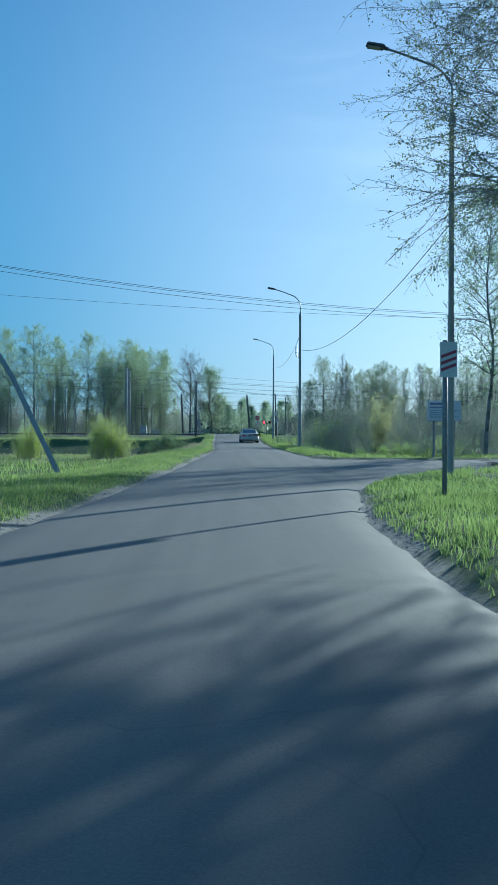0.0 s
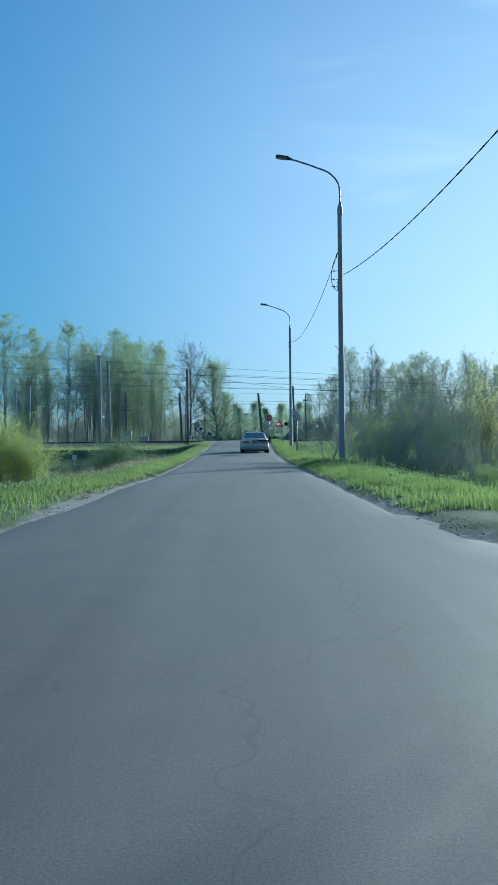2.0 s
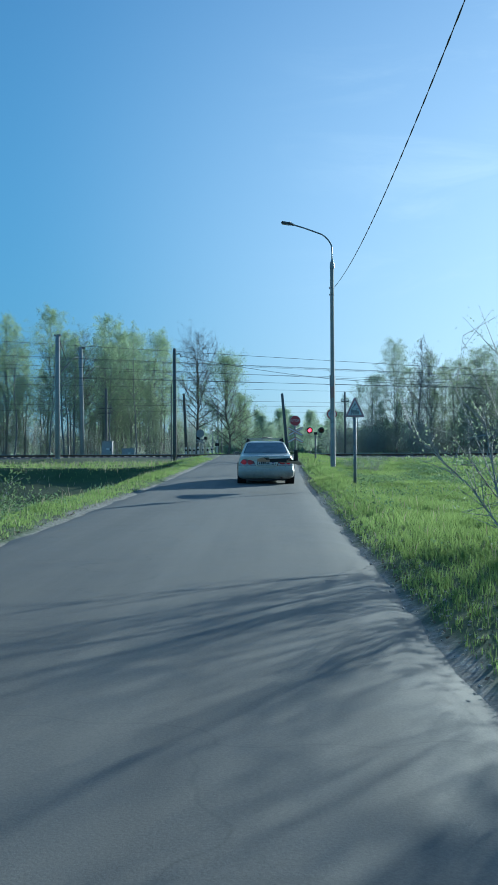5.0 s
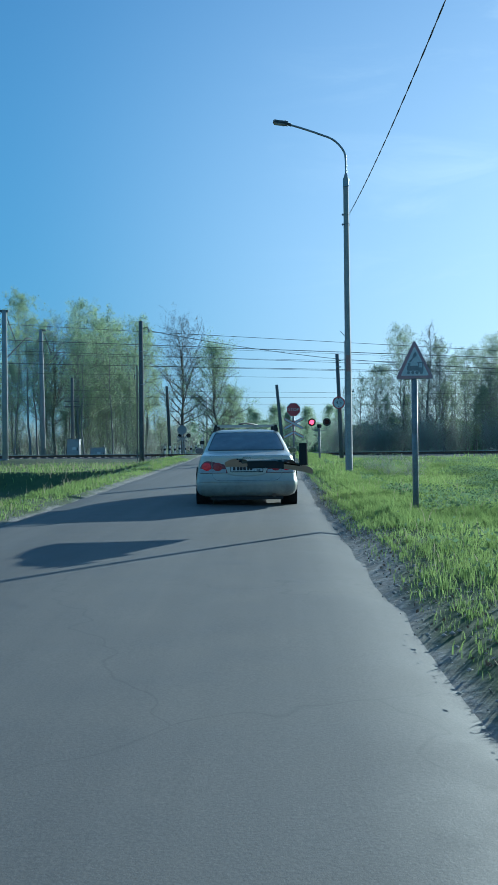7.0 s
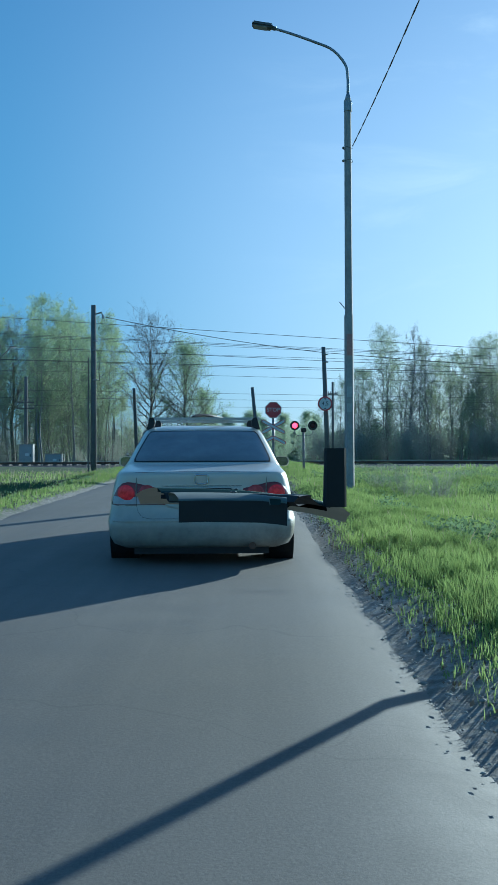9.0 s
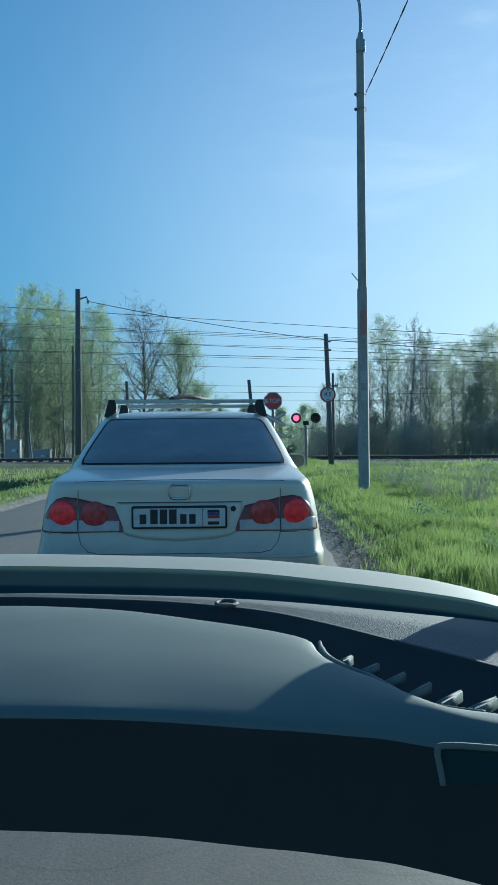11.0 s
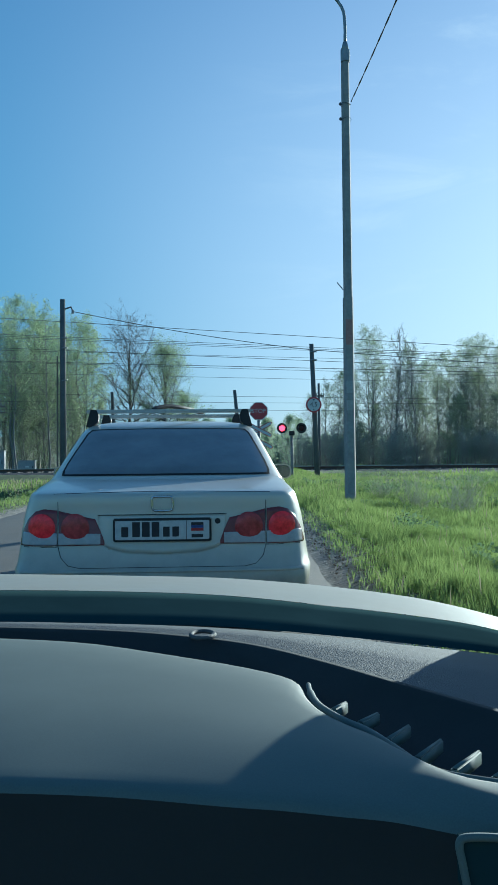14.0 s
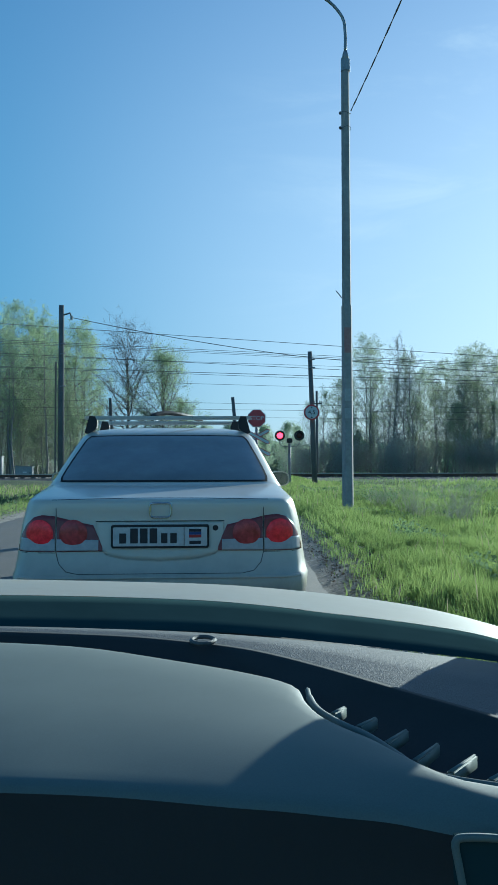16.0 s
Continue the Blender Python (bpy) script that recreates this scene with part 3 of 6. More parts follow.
def street_lamp(at, joint, height, label, hooks=True, width=0.114):
    p = concrete_pole("street_lamp", at, height, joint, label, "street lamps along the road", width=width)
    cap = height
    part("collar", tube([(0, 0, cap - 0.3), (0, 0, cap - 0.29), (0, 0, cap - 0.06), (0, 0, cap - 0.05), (0, 0, cap + 0.05), (0, 0, cap + 0.12)], [0.086, 0.094, 0.094, 0.07, 0.058, 0.036], 14), GALV, p, smooth=False)
    arm = curve_pts([(0, 0, cap + 0.1), (0, 0, cap + 0.5), (-0.06, 0, cap + 0.82), (-0.36, 0, cap + 1.16), (-0.8, 0, cap + 1.35), (-1.3, 0, cap + 1.53), (-1.78, 0, cap + 1.68)], 22)
    part("arm", tube(arm, 0.032, 8), GALV, p, smooth=True)
    head = box(-2.22, -1.74, -0.13, 0.13, -0.045, 0.05, bevel=0.03)
    bmesh.ops.rotate(head, verts=head.verts, cent=(-1.74, 0, 0), matrix=Matrix.Rotation(radians(9), 3, "Y"))
    bmesh.ops.translate(head, verts=head.verts, vec=(0, 0, cap + 1.68))
    lamp = part("lamp_head", head, LAMP_GREY, p, "flat dark grey LED lamp head")
    cover = box(-2.18, -1.86, -0.1, 0.1, -0.058, -0.044, bevel=0.005)
    bmesh.ops.rotate(cover, verts=cover.verts, cent=(-1.74, 0, 0), matrix=Matrix.Rotation(radians(9), 3, "Y"))
    bmesh.ops.translate(cover, verts=cover.verts, vec=(0, 0, cap + 1.68))
    part("lamp_cover", cover, LAMP_GLASS, lamp)
    part("sensor", tube([(-1.84, 0, cap + 1.71), (-1.84, 0, cap + 1.79)], 0.025, 8), LAMP_GREY, lamp)
    part("clamp", tube([(-1.78, 0, cap + 1.68), (-1.66, 0, cap + 1.645)], 0.05, 8), LAMP_GREY, p)
    for z in (cap - 0.1, cap - 0.28):
        part("strap", tube([(0, 0, z), (0, 0, z + 0.03)], 0.09, 10), GALV, p)
    if hooks:
        for k, z in enumerate((6.95, 6.65, 6.4)):
            pin = part("hook", tube([(-0.1, 0, z), (-0.22, 0, z - 0.01), (-0.32, 0, z)], 0.012, 6), GALV, p)
            part("insulator", tube([(-0.22, 0, z - 0.03), (-0.22, 0, z), (-0.22, 0, z + 0.05)], [0.03, 0.035, 0.02], 8), PORCELAIN, pin)
        part("loop_wire", tube(curve_pts([(-0.1, 0, 7.6), (-0.3, 0, 7.0), (-0.3, 0, 6.5), (-0.12, 0, 6.25), (-0.1, 0, 6.6)], 16), 0.012, 5), CABLE, p)
    spike = tube([(-0.1, 0, joint + 0.15), (-0.22, 0, joint + 0.3)], 0.01, 5)
    part("bracket_pin", spike, GALV, p)
    return p


def zland(x, y):
    return float(land(x, y))


A_AT, B_AT, C_AT = (3.47, 64.65, 0.55), (3.475, 102.82, 1.22), (4.4, 25.4, 0.4)
lamp_a = street_lamp(A_AT, 4.05, 9.2, "tall concrete street lamp pole with hooks and cable beside bushes")
lamp_b = street_lamp(B_AT, 4.1, 9.12, "tall concrete street lamp pole in the roadside grass", hooks=False)
lamp_c = street_lamp(C_AT, 4.2, 9.3, "tall concrete street lamp pole at the side road corner", hooks=False, width=0.09)
red_paper, grey_paper = surface("faded_red_paper", (0.4, 0.2, 0.17), (0.5, 0.34, 0.3), 25, 0.8, bump=0), surface("faded_paper", (0.42, 0.42, 0.4), (0.55, 0.55, 0.53), 25, 0.8, bump=0)
for z, h, pap in ((3.15, 0.5, red_paper), (2.2, 0.24, grey_paper), (1.85, 0.2, grey_paper)):
    part("notice", box(-0.075, 0.06, -0.108, -0.1035, z, z + h), pap, lamp_b, "faded paper notice glued on")
# the cable's end is bound to the pole with a short loop of wire
for dz, turn in ((0.02, 0.0), (-0.28, 1.1)):
    ring = [(0.102 * math.cos(u + turn), 0.095 * math.sin(u + turn), 7.95 + dz + 0.02 * math.sin(2 * u)) for u in np.linspace(0, 6.28, 17)]
    part("binding", tube(ring, 0.005, 5), CABLE, lamp_b)
    part("binding_knot", box(-0.14, -0.09, -0.05, 0.0, 7.92 + dz, 7.98 + dz, bevel=0.012), CABLE, lamp_b)


def hanging(name, a, b, sag, radius, material, label, sides=5, n=28, category="cable", group=""):
    a, b = Vector(a), Vector(b)
    pts = [a.lerp(b, u) - Vector((0, 0, sag * 4 * u * (1 - u))) for u in np.linspace(0, 1, n)]
    ob = part(name, tube(pts, radius, sides), material, None, smooth=True)
    return tagged(ob, label, category, group)


def twisted(name, a, b, sag, label):
    """A wound bundle of insulated strands, seen as one thick cable."""
    a, b = Vector(a), Vector(b)
    length = (b - a).length
    bm = bmesh.new()
    n = int(length / 0.1)
    for ph in (0.0, math.pi):
        pts = []
        for i in range(n + 1):
            u = i / n
            w = 2 * math.pi * u * length / 1.5 + ph
            pts.append(a.lerp(b, u) + Vector((0.0055 * math.cos(w), 0, 0.0055 * math.sin(w) - sag * 4 * u * (1 - u))))
        add_tube(bm, pts, 0.008, 6, caps=False)
    return tagged(part(name, bm, CABLE, None, smooth=True), label, "cable", "twisted cables between the lamp poles")


twisted("twisted_cable", (4.5, 25.4, 7.1), (3.56, 64.62, 7.35), 1.05, "weathered dark grey twisted cable strung between the lamp poles")
twisted("twisted_cable", (3.4, 64.75, 8.15), (3.57, 102.75, 9.22), 0.8, "weathered dark grey twisted cable strung between the lamp poles")

# pole with a raking strut, and the wires over the road
up = concrete_pole("utility_pole", (-11.8, 36.4, 0.2), 8.2, 8.0, "grey concrete utility pole with a raking concrete strut", "utility poles")
part("strut", tube([(4.9, -3.6, -0.1), (3.0, -2.2, 3.3), (0.1, -0.05, 7.4)], [0.12, 0.115, 0.1], 4), CONCRETE, up)
part("crossarm", box(-0.06, 0.06, -1.0, 2.0, 7.75, 7.85), GALV, up)
up2 = concrete_pole("utility_pole", (32.0, 52.5, 0.6), 8.2, 8.0, "grey concrete utility pole half hidden by trees", "utility poles")
part("crossarm", box(-0.06, 0.06, -1.0, 2.0, 8.05, 8.15), GALV, up2)
for dy, za, zb, sag, thick in ((-0.1, 8.05, 8.85, 1.34, 0.011), (0.6, 8.1, 8.85, 1.34, 0.01), (0.8, 7.97, 8.83, 1.4, 0.011), (0.1, 6.83, 8.35, 0.65, 0.007)):
    hanging("overhead_wire", (-11.8, 36.4 + dy, za), (32.0, 52.5 + dy, zb), sag, 0.8 * thick, WIRE, "thin dark overhead wire crossing the road", group="overhead wires", category="wire")

# poles along the railway
def tarred_pole(at, height, radius, label, lean=0.0, arms=(), group="railway poles", material=None, square=False):
    p = thing("railway_pole", at, label, "pole", group)
    part("shaft", tube([(0, 0, -0.4), (lean * 0.5, 0, height * 0.5), (lean, 0, height)], [radius, radius * 0.9, radius * 0.78], 6 if square else 10), material or CREOSOTE, p, smooth=not square)
    for z, w in arms:
        arm = part("crossarm", box(lean * z / height - w, lean * z / height + w, -0.16, -0.08, z - 0.05, z + 0.05), CREOSOTE, p)
        for s in (-0.9, -0.5, 0.5, 0.9):
            x = lean * z / height + s * w
            part("insulator", tube([(x, -0.12, z + 0.05), (x, -0.12, z + 0.12), (x, -0.12, z + 0.2)], [0.02, 0.045, 0.03], 6), PORCELAIN, arm)
    return p


way_a = tarred_pole((-5.52, 122.3, 1.15), 7.7, 0.135, "dark tarred pole with a wire bracket beside the railway")
br = part("bracket", tube([(0.05, 0, 7.3), (0.35, -0.05, 7.38), (0.42, -0.05, 7.2)], 0.035, 6), CREOSOTE, way_a)
part("insulator", tube([(0.42, -0.05, 7.12), (0.42, -0.05, 7.25)], 0.06, 8), PORCELAIN, br)
for z in (5.7, 6.1, 4.4):
    part("clamp", tube([(0, -0.2, z), (0.22, -0.2, z + 0.02)], 0.03, 6), GALV, way_a)
part("conduit", tube([(-0.22, -0.1, 0.0), (-0.2, -0.1, 5.4)], 0.035, 6), CREOSOTE, way_a)
way_r = tarred_pole((4.88, 124.0, 1.5), 5.7, 0.12, "dark leaning tarred pole carrying a round sign", lean=-0.2)
for z in (5.0, 5.35):
    part("clamp", tube([(-0.26, -0.16, z), (0.0, -0.16, z)], 0.035, 6), GALV, way_r)
for at, h, lean in (((-15.6, 133.0, 1.3), 9.9, 0.0), ((-16.6, 147.2, 1.5), 10.4, -0.15)):
    m = tarred_pole(at, h, 0.2, "tall grey concrete mast of the overhead line", lean=lean, group="overhead line masts", material=CONCRETE)
    part("bracket", tube([(0.1, 0.1, h - 3.0), (0.9, 1.6, h - 1.6), (1.1, 2.4, h - 1.5)], 0.04, 6), CREOSOTE, m)
    part("strut", tube([(0.1, 0.0, h - 0.3), (0.5, 0.8, h - 1.9)], 0.03, 6), CREOSOTE, m)
    part("cap", box(-0.26, 0.26, -0.1, 0.1, h - 0.12, h + 0.03, bevel=0.02), CREOSOTE, m)
    for z in (h - 0.9, h - 1.6):
        part("insulator", tube([(-0.2, -0.05, z), (-0.36, -0.08, z + 0.04), (-0.36, -0.08, z + 0.18)], [0.02, 0.03, 0.05], 8), PORCELAIN, m)
    part("footing", box(-0.3, 0.3, -0.35, -0.15, -0.2, 0.5, bevel=0.03), CONCRETE, m)
tarred_pole((-15.1, 151.0, 1.6), 6.8, 0.15, "dark tarred telegraph pole with two crossarms behind the railway", arms=((4.9, 0.62), (4.45, 0.62)))
tarred_pole((7.6, 150.5, 1.6), 6.3, 0.1, "thin dark telegraph pole with a small crossarm", arms=((5.4, 0.35),))
tarred_pole((2.5, 170.0, 1.7), 7.4, 0.2, "dark leaning pole beyond the level crossing", lean=-0.65)
tarred_pole((-9.9, 178.0, 1.6), 8.1, 0.2, "dark leaning pole beyond the level crossing", lean=-0.35)
for x, y, h in ((-7.6, 205, 8.5), (-9.0, 240, 8.5), (-14.0, 290, 8.5)):
    tarred_pole((x, y, 1.6), h, 0.13, "pale slender lamp pole beyond the level crossing", group="far poles", material=GALV)
tarred_pole((-27.0, 150.0, 1.6), 7.5, 0.12, "pale slender pole behind the railway", group="far poles", material=GALV)
tarred_pole((-29.0, 151.0, 1.6), 7.3, 0.12, "pale slender pole behind the railway", group="far poles", material=GALV)

for (xa, za), (xb, zb), yo, r in (((-12.2, 10.98), (17.4, 9.0), 0.0, 0.018), ((-12.2, 9.95), (17.4, 8.5), 1.0, 0.011), ((-12.2, 8.95), (17.4, 8.0), -1.0, 0.011), ((-12.2, 7.85), (17.4, 7.0), 1.2, 0.011), ((-12.2, 6.1), (17.4, 5.75), 8.6, 0.01), ((-12.2, 10.2), (17.4, 8.75), 2.2, 0.014), ((-12.2, 9.75), (17.4, 8.3), -2.0, 0.014), ((-12.2, 9.25), (17.4, 7.8), 0.3, 0.016),
                                  ((-12.2, 8.6), (17.4, 7.55), 2.1, 0.014), ((-12.2, 8.2), (17.4, 7.3), -2.1, 0.018), ((-12.2, 7.2), (17.4, 6.6), 9.0, 0.012), ((-12.2, 6.7), (17.4, 6.3), 9.4, 0.012)):
    k = (zb - za) / (xb - xa)
    hanging("railway_wire", (-75, 140 + yo, za + k * (-75 + 12.2)), (75, 140 + yo, za + k * (75 + 12.2)), 0.0, 0.85 * r, WIRE, "dark overhead wire running along the railway", n=12, group="railway wires", category="wire")
for x, top in ((-75, 15.6), (75, 8.0)):
    m = tarred_pole((x, 140.2, 1.5), top - 1.5, 0.2, "tall grey concrete mast carrying the railway wires", group="overhead line masts", material=CONCRETE)
    for z in np.arange(3.0, top - 1.6, 0.4):
        part("crossarm", box(-0.04, 0.04, -2.5, 9.5, z - 0.03, z + 0.03), GALV, m)
hanging("railway_wire", (-5.1, 122.25, 8.35), (4.69, 124.0, 6.95), 0.12, 0.014, WIRE, "dark wire strung between two railway poles", group="railway wires", category="wire")
hanging("railway_wire", (4.69, 124.0, 6.95), (40.0, 131.0, 5.6), 0.2, 0.014, WIRE, "dark wire strung along the railway poles", group="railway wires", category="wire")


# ---- signs and signals ----
def sign_post(name, at, label, height, category="road sign", material=None, radius=0.035, y=0.03):
    s = thing(name, at, label, category)
    part("post", tube([(0, y, -0.4), (0, y, height)], radius, 10), material or POST_GREY, s, smooth=True)
    return s


def rounded(poly, r, n=4):
    """Outline with rounded corners."""
    out = []
    m = len(poly)
    for i in range(m):
        p, a, b = Vector(poly[i]), Vector(poly[i - 1]), Vector(poly[(i + 1) % m])
        u, v = p + (a - p).normalized() * r, p + (b - p).normalized() * r
        for k in range(n + 1):
            t = k / n
            q = u * (1 - t) ** 2 + p * 2 * t * (1 - t) + v * t * t
            out.append((q.x, q.y))
    return out


# triangular warning sign with a steam engine
tri = sign_post("warning_sign", (3.1, 87.33, 0.88), "white triangular warning sign with red border and black locomotive", 2.12, radius=0.042)
h0 = 2.0
part("back_plate", prism(rounded([(-0.27, h0), (0.27, h0), (0, h0 + 0.56)], 0.05), -0.02, 0.0), SIGN_BACK, tri)
part("border", prism(rounded([(-0.262, h0 + 0.005), (0.262, h0 + 0.005), (0, h0 + 0.552)], 0.05), -0.025, -0.0205), FADED_RED, tri, "faded red border")
face = part("face", prism(rounded([(-0.2, h0 + 0.045), (0.2, h0 + 0.045), (0, h0 + 0.462)], 0.03), -0.03, -0.0255), SIGN_WHITE, tri)
part("engine_boiler", prism(rounded([(-0.11, h0 + 0.115), (0.05, h0 + 0.115), (0.05, h0 + 0.185), (-0.11, h0 + 0.185)], 0.015), -0.033, -0.0305), FADED_BLACK, face)
part("engine_cab", prism([(0.045, h0 + 0.1), (0.12, h0 + 0.1), (0.12, h0 + 0.225), (0.105, h0 + 0.225), (0.105, h0 + 0.16), (0.06, h0 + 0.16), (0.06, h0 + 0.225), (0.045, h0 + 0.225)], -0.0335, -0.0306), FADED_BLACK, face)
part("engine_roof", prism([(0.035, h0 + 0.222), (0.13, h0 + 0.222), (0.13, h0 + 0.236), (0.035, h0 + 0.236)], -0.0335, -0.0306), FADED_BLACK, face)
part("chimney", prism([(-0.095, h0 + 0.18), (-0.065, h0 + 0.18), (-0.06, h0 + 0.225), (-0.1, h0 + 0.225)], -0.0335, -0.0306), FADED_BLACK, face)
part("smoke", prism(rounded([(-0.09, h0 + 0.235), (-0.055, h0 + 0.235), (-0.02, h0 + 0.285), (0.03, h0 + 0.33), (0.015, h0 + 0.385), (-0.02, h0 + 0.35), (-0.03, h0 + 0.3)], 0.012), -0.033, -0.0305), FADED_BLACK, face)
for x in (-0.09, -0.03, 0.03, 0.09):
    part("engine_wheel", prism(circle(x, h0 + 0.088, 0.022, 14), -0.034, -0.0307), FADED_BLACK, face)

# stop sign over two crossing marks
stop = sign_post("stop_sign", (2.13, 116.0, 1.5), "red octagonal stop sign above white and red railway crosses", 2.65, radius=0.05)
R8 = 0.3 / math.cos(math.pi / 8)
oct8 = part("octagon", prism(circle(0, 2.38, R8, 8, math.pi / 8), -0.03, -0.01), SIGN_WHITE, stop)
part("octagon_face", prism(circle(0, 2.38, R8 * 0.93, 8, math.pi / 8), -0.036, -0.0305), SIGN_RED, oct8)
text_part("lettering", "STOP", 0.2, (0, -0.04, 2.38), oct8, SIGN_WHITE)


def slat(cx, cz, length, width, angle):
    c, s = math.cos(radians(angle)), math.sin(radians(angle))
    hx, hz = length / 2, width / 2
    pts = [(-hx, 0), (-hx + hz, -hz), (hx - hz, -hz), (hx, 0), (hx - hz, hz), (-hx + hz, hz)]
    return [(cx + x * c - z * s, cz + x * s + z * c) for x, z in pts]


for k, (cx, cz, ln, ang) in enumerate(((0, 1.76, 1.0, 28), (0, 1.76, 1.0, -28), (-0.22, 1.26, 0.56, 28), (0.22, 1.26, 0.56, -28))):
    y0 = -0.03 - 0.012 * k
    cr = part("cross_slat", prism(slat(cx, cz, ln, 0.13, ang), y0, y0 + 0.01), SIGN_RED, stop, "white crossing slat edged with red")
    part("slat_face", prism(slat(cx, cz, ln - 0.05, 0.09, ang), y0 - 0.003, y0 - 0.0005), SIGN_WHITE, cr)

# round limit sign on the leaning pole
lim = thing("height_limit_sign", (4.72, 123.75, 4.6), "round white height limit sign with red ring on a pole", "road sign")
part("ring", prism(circle(0, 0, 0.33, 32), -0.02, 0.0), SIGN_RED, lim)
lface = part("face", prism(circle(0, 0, 0.265, 32), -0.026, -0.0205), SIGN_WHITE, lim)
text_part("lettering", "4,5", 0.26, (0, -0.03, 0.0), lface, SIGN_BLACK)
for z, s in ((0.2, -1), (-0.2, 1)):
    part("arrow", prism([(-0.05, z - 0.035 * s), (0.05, z - 0.035 * s), (0.0, z + 0.03 * s)], -0.029, -0.0265), SIGN_BLACK, lface)
part("clip", box(-0.03, 0.06, 0.0, 0.14, -0.05, 0.05), GALV, lim)


def signal(at, label, lit, yaw=0.0):
    s = sign_post("crossing_signal", at, label, 1.72, "railway signal", radius=0.05)
    s.matrix_basis = pose(*at, 0, 0, yaw)
    part("junction_box", box(-0.1, 0.1, -0.08, 0.14, 1.62, 1.78, bevel=0.015), SIGN_BLACK, s)
    for k, x in enumerate((-0.35, 0.35)):
        part("arm", tube(curve_pts([(0, 0.03, 1.5), (x * 0.7, 0.03, 1.5), (x, 0.03, 1.6), (x, 0.03, 1.78)], 12), 0.018, 6), GALV, s)
        disc = part("backboard", prism(circle(x, 1.88, 0.185, 28), -0.03, -0.01), SIGN_BLACK, s, "round black backboard")
        part("housing", tube([(x, -0.01, 1.88), (x, 0.16, 1.88)], 0.1, 12), SIGN_BLACK, disc)
        on = lit == k
        lens = part("lens", tube([(x, -0.032, 1.88), (x, -0.045, 1.88), (x, -0.05, 1.88)], [0.105, 0.1, 0.06], 20), RED_LIT if on else RED_OFF, disc, "lit red lens" if on else "unlit dark lens")
        hood = bmesh.new()
        for j in range(9):
            a = math.pi * j / 8
            for yy, rr in ((-0.03, 0.125), (-0.2, 0.125)):
                hood.verts.new((x + rr * math.cos(a), yy, 1.88 + rr * math.sin(a)))
        hood.verts.ensure_lookup_table()
        for j in range(8):
            hood.faces.new([hood.verts[i] for i in (2 * j, 2 * j + 1, 2 * j + 3, 2 * j + 2)])
        part("visor", hood, SIGN_BLACK, disc)
    return s


signal((3.38, 118.0, 1.5), "twin red level crossing signal with one lamp lit", 0)
signal((-6.1, 153.0, 1.75), "twin level crossing signal seen from behind", -1, 180)
back = sign_post("crossing_sign", (-6.25, 152.6, 1.75), "grey back of a crossing sign on a post", 2.7, radius=0.045)
part("board", prism(circle(0, 2.35, 0.4, 28), -0.02, 0.0), SIGN_BACK, back)
for ang in (28, -28):
    part("cross_slat", prism(slat(0, 1.6, 1.0, 0.13, ang), -0.04 if ang > 0 else -0.055, -0.03 if ang > 0 else -0.045), SIGN_BACK, back)

# white guard posts with black bands
for x, y, h in ((-7.3, 149.0, 0.95), (-7.0, 150.0, 0.95), (-6.7, 151.0, 0.95), (-6.4, 152.0, 0.95), (-6.1, 153.6, 0.95), (-5.7, 155.0, 0.95), (-5.4, 156.5, 0.95)):
    g = thing("guard_post", (x, y, zland(x, y)), "white guard post with a black band by the crossing", "bollard", "guard posts at the crossing")
    part("post", tube([(0, 0, -0.2), (0, 0, h)], 0.09, 8), FENCE_WHITE, g)
    part("band", tube([(0, 0, h * 0.62), (0, 0, h * 0.8)], 0.094, 8), SIGN_BLACK, g)
tall = thing("marker_post", (-4.75, 155.0, zland(-4.75, 155.0)), "tall white marker post with a black board near the crossing", "marker post")
part("post", tube([(0, 0, -0.2), (0, 0, 1.55)], 0.08, 8), FENCE_WHITE, tall)
part("board", box(-0.2, 0.2, -0.1, -0.06, 0.95, 1.25, bevel=0.01), SIGN_BLACK, tall)
km = thing("track_marker", (-12.7, 102.0, zland(-12.7, 102.0)), "small white marker sign on a thin post in the ditch", "marker post")
part("post", tube([(0, 0, -0.2), (0, 0, 1.5)], 0.03, 6), FENCE_WHITE, km)
part("board", box(-0.18, 0.18, -0.05, -0.03, 1.2, 1.55, bevel=0.005), FENCE_WHITE, km)


# approach marker with three red stripes
chev = sign_post("approach_marker", (2.5, 17.8, 0.38), "white approach marker with three slanted red stripes", 2.75, radius=0.045)
cf = part("board", prism(rounded([(-0.1, 2.1), (0.2, 2.1), (0.2, 2.72), (-0.1, 2.72)], 0.02), -0.03, -0.012), SIGN_WHITE, chev)
for z in (2.27, 2.385, 2.5):
    part("stripe", prism([(-0.085, z - 0.07), (0.185, z + 0.03), (0.185, z + 0.085), (-0.085, z - 0.015)], -0.034, -0.0305), STRIPE_RED, cf)

# information board at the side road
board = thing("information_board", (7.7, 40.6, 0.55), "white information board with dark heading on two posts", "notice board")
for x in (-0.42, 0.42):
    part("post", tube([(x, 0.05, -0.4), (x, 0.05, 2.1)], 0.05, 8), POST_GREY, board)
bf = part("panel", box(-0.7, 0.7, -0.02, 0.02, 1.62, 2.45, bevel=0.006), SIGN_WHITE, board)
part("rim", box(-0.72, 0.72, -0.012, 0.03, 1.6, 1.63), BOARD_INK, bf)
part("heading", box(-0.6, 0.3, -0.026, -0.0215, 2.28, 2.36), BOARD_INK, bf, "dark heading bar")
part("heading_line", box(-0.6, 0.1, -0.026, -0.0215, 2.14, 2.2), BOARD_INK, bf)
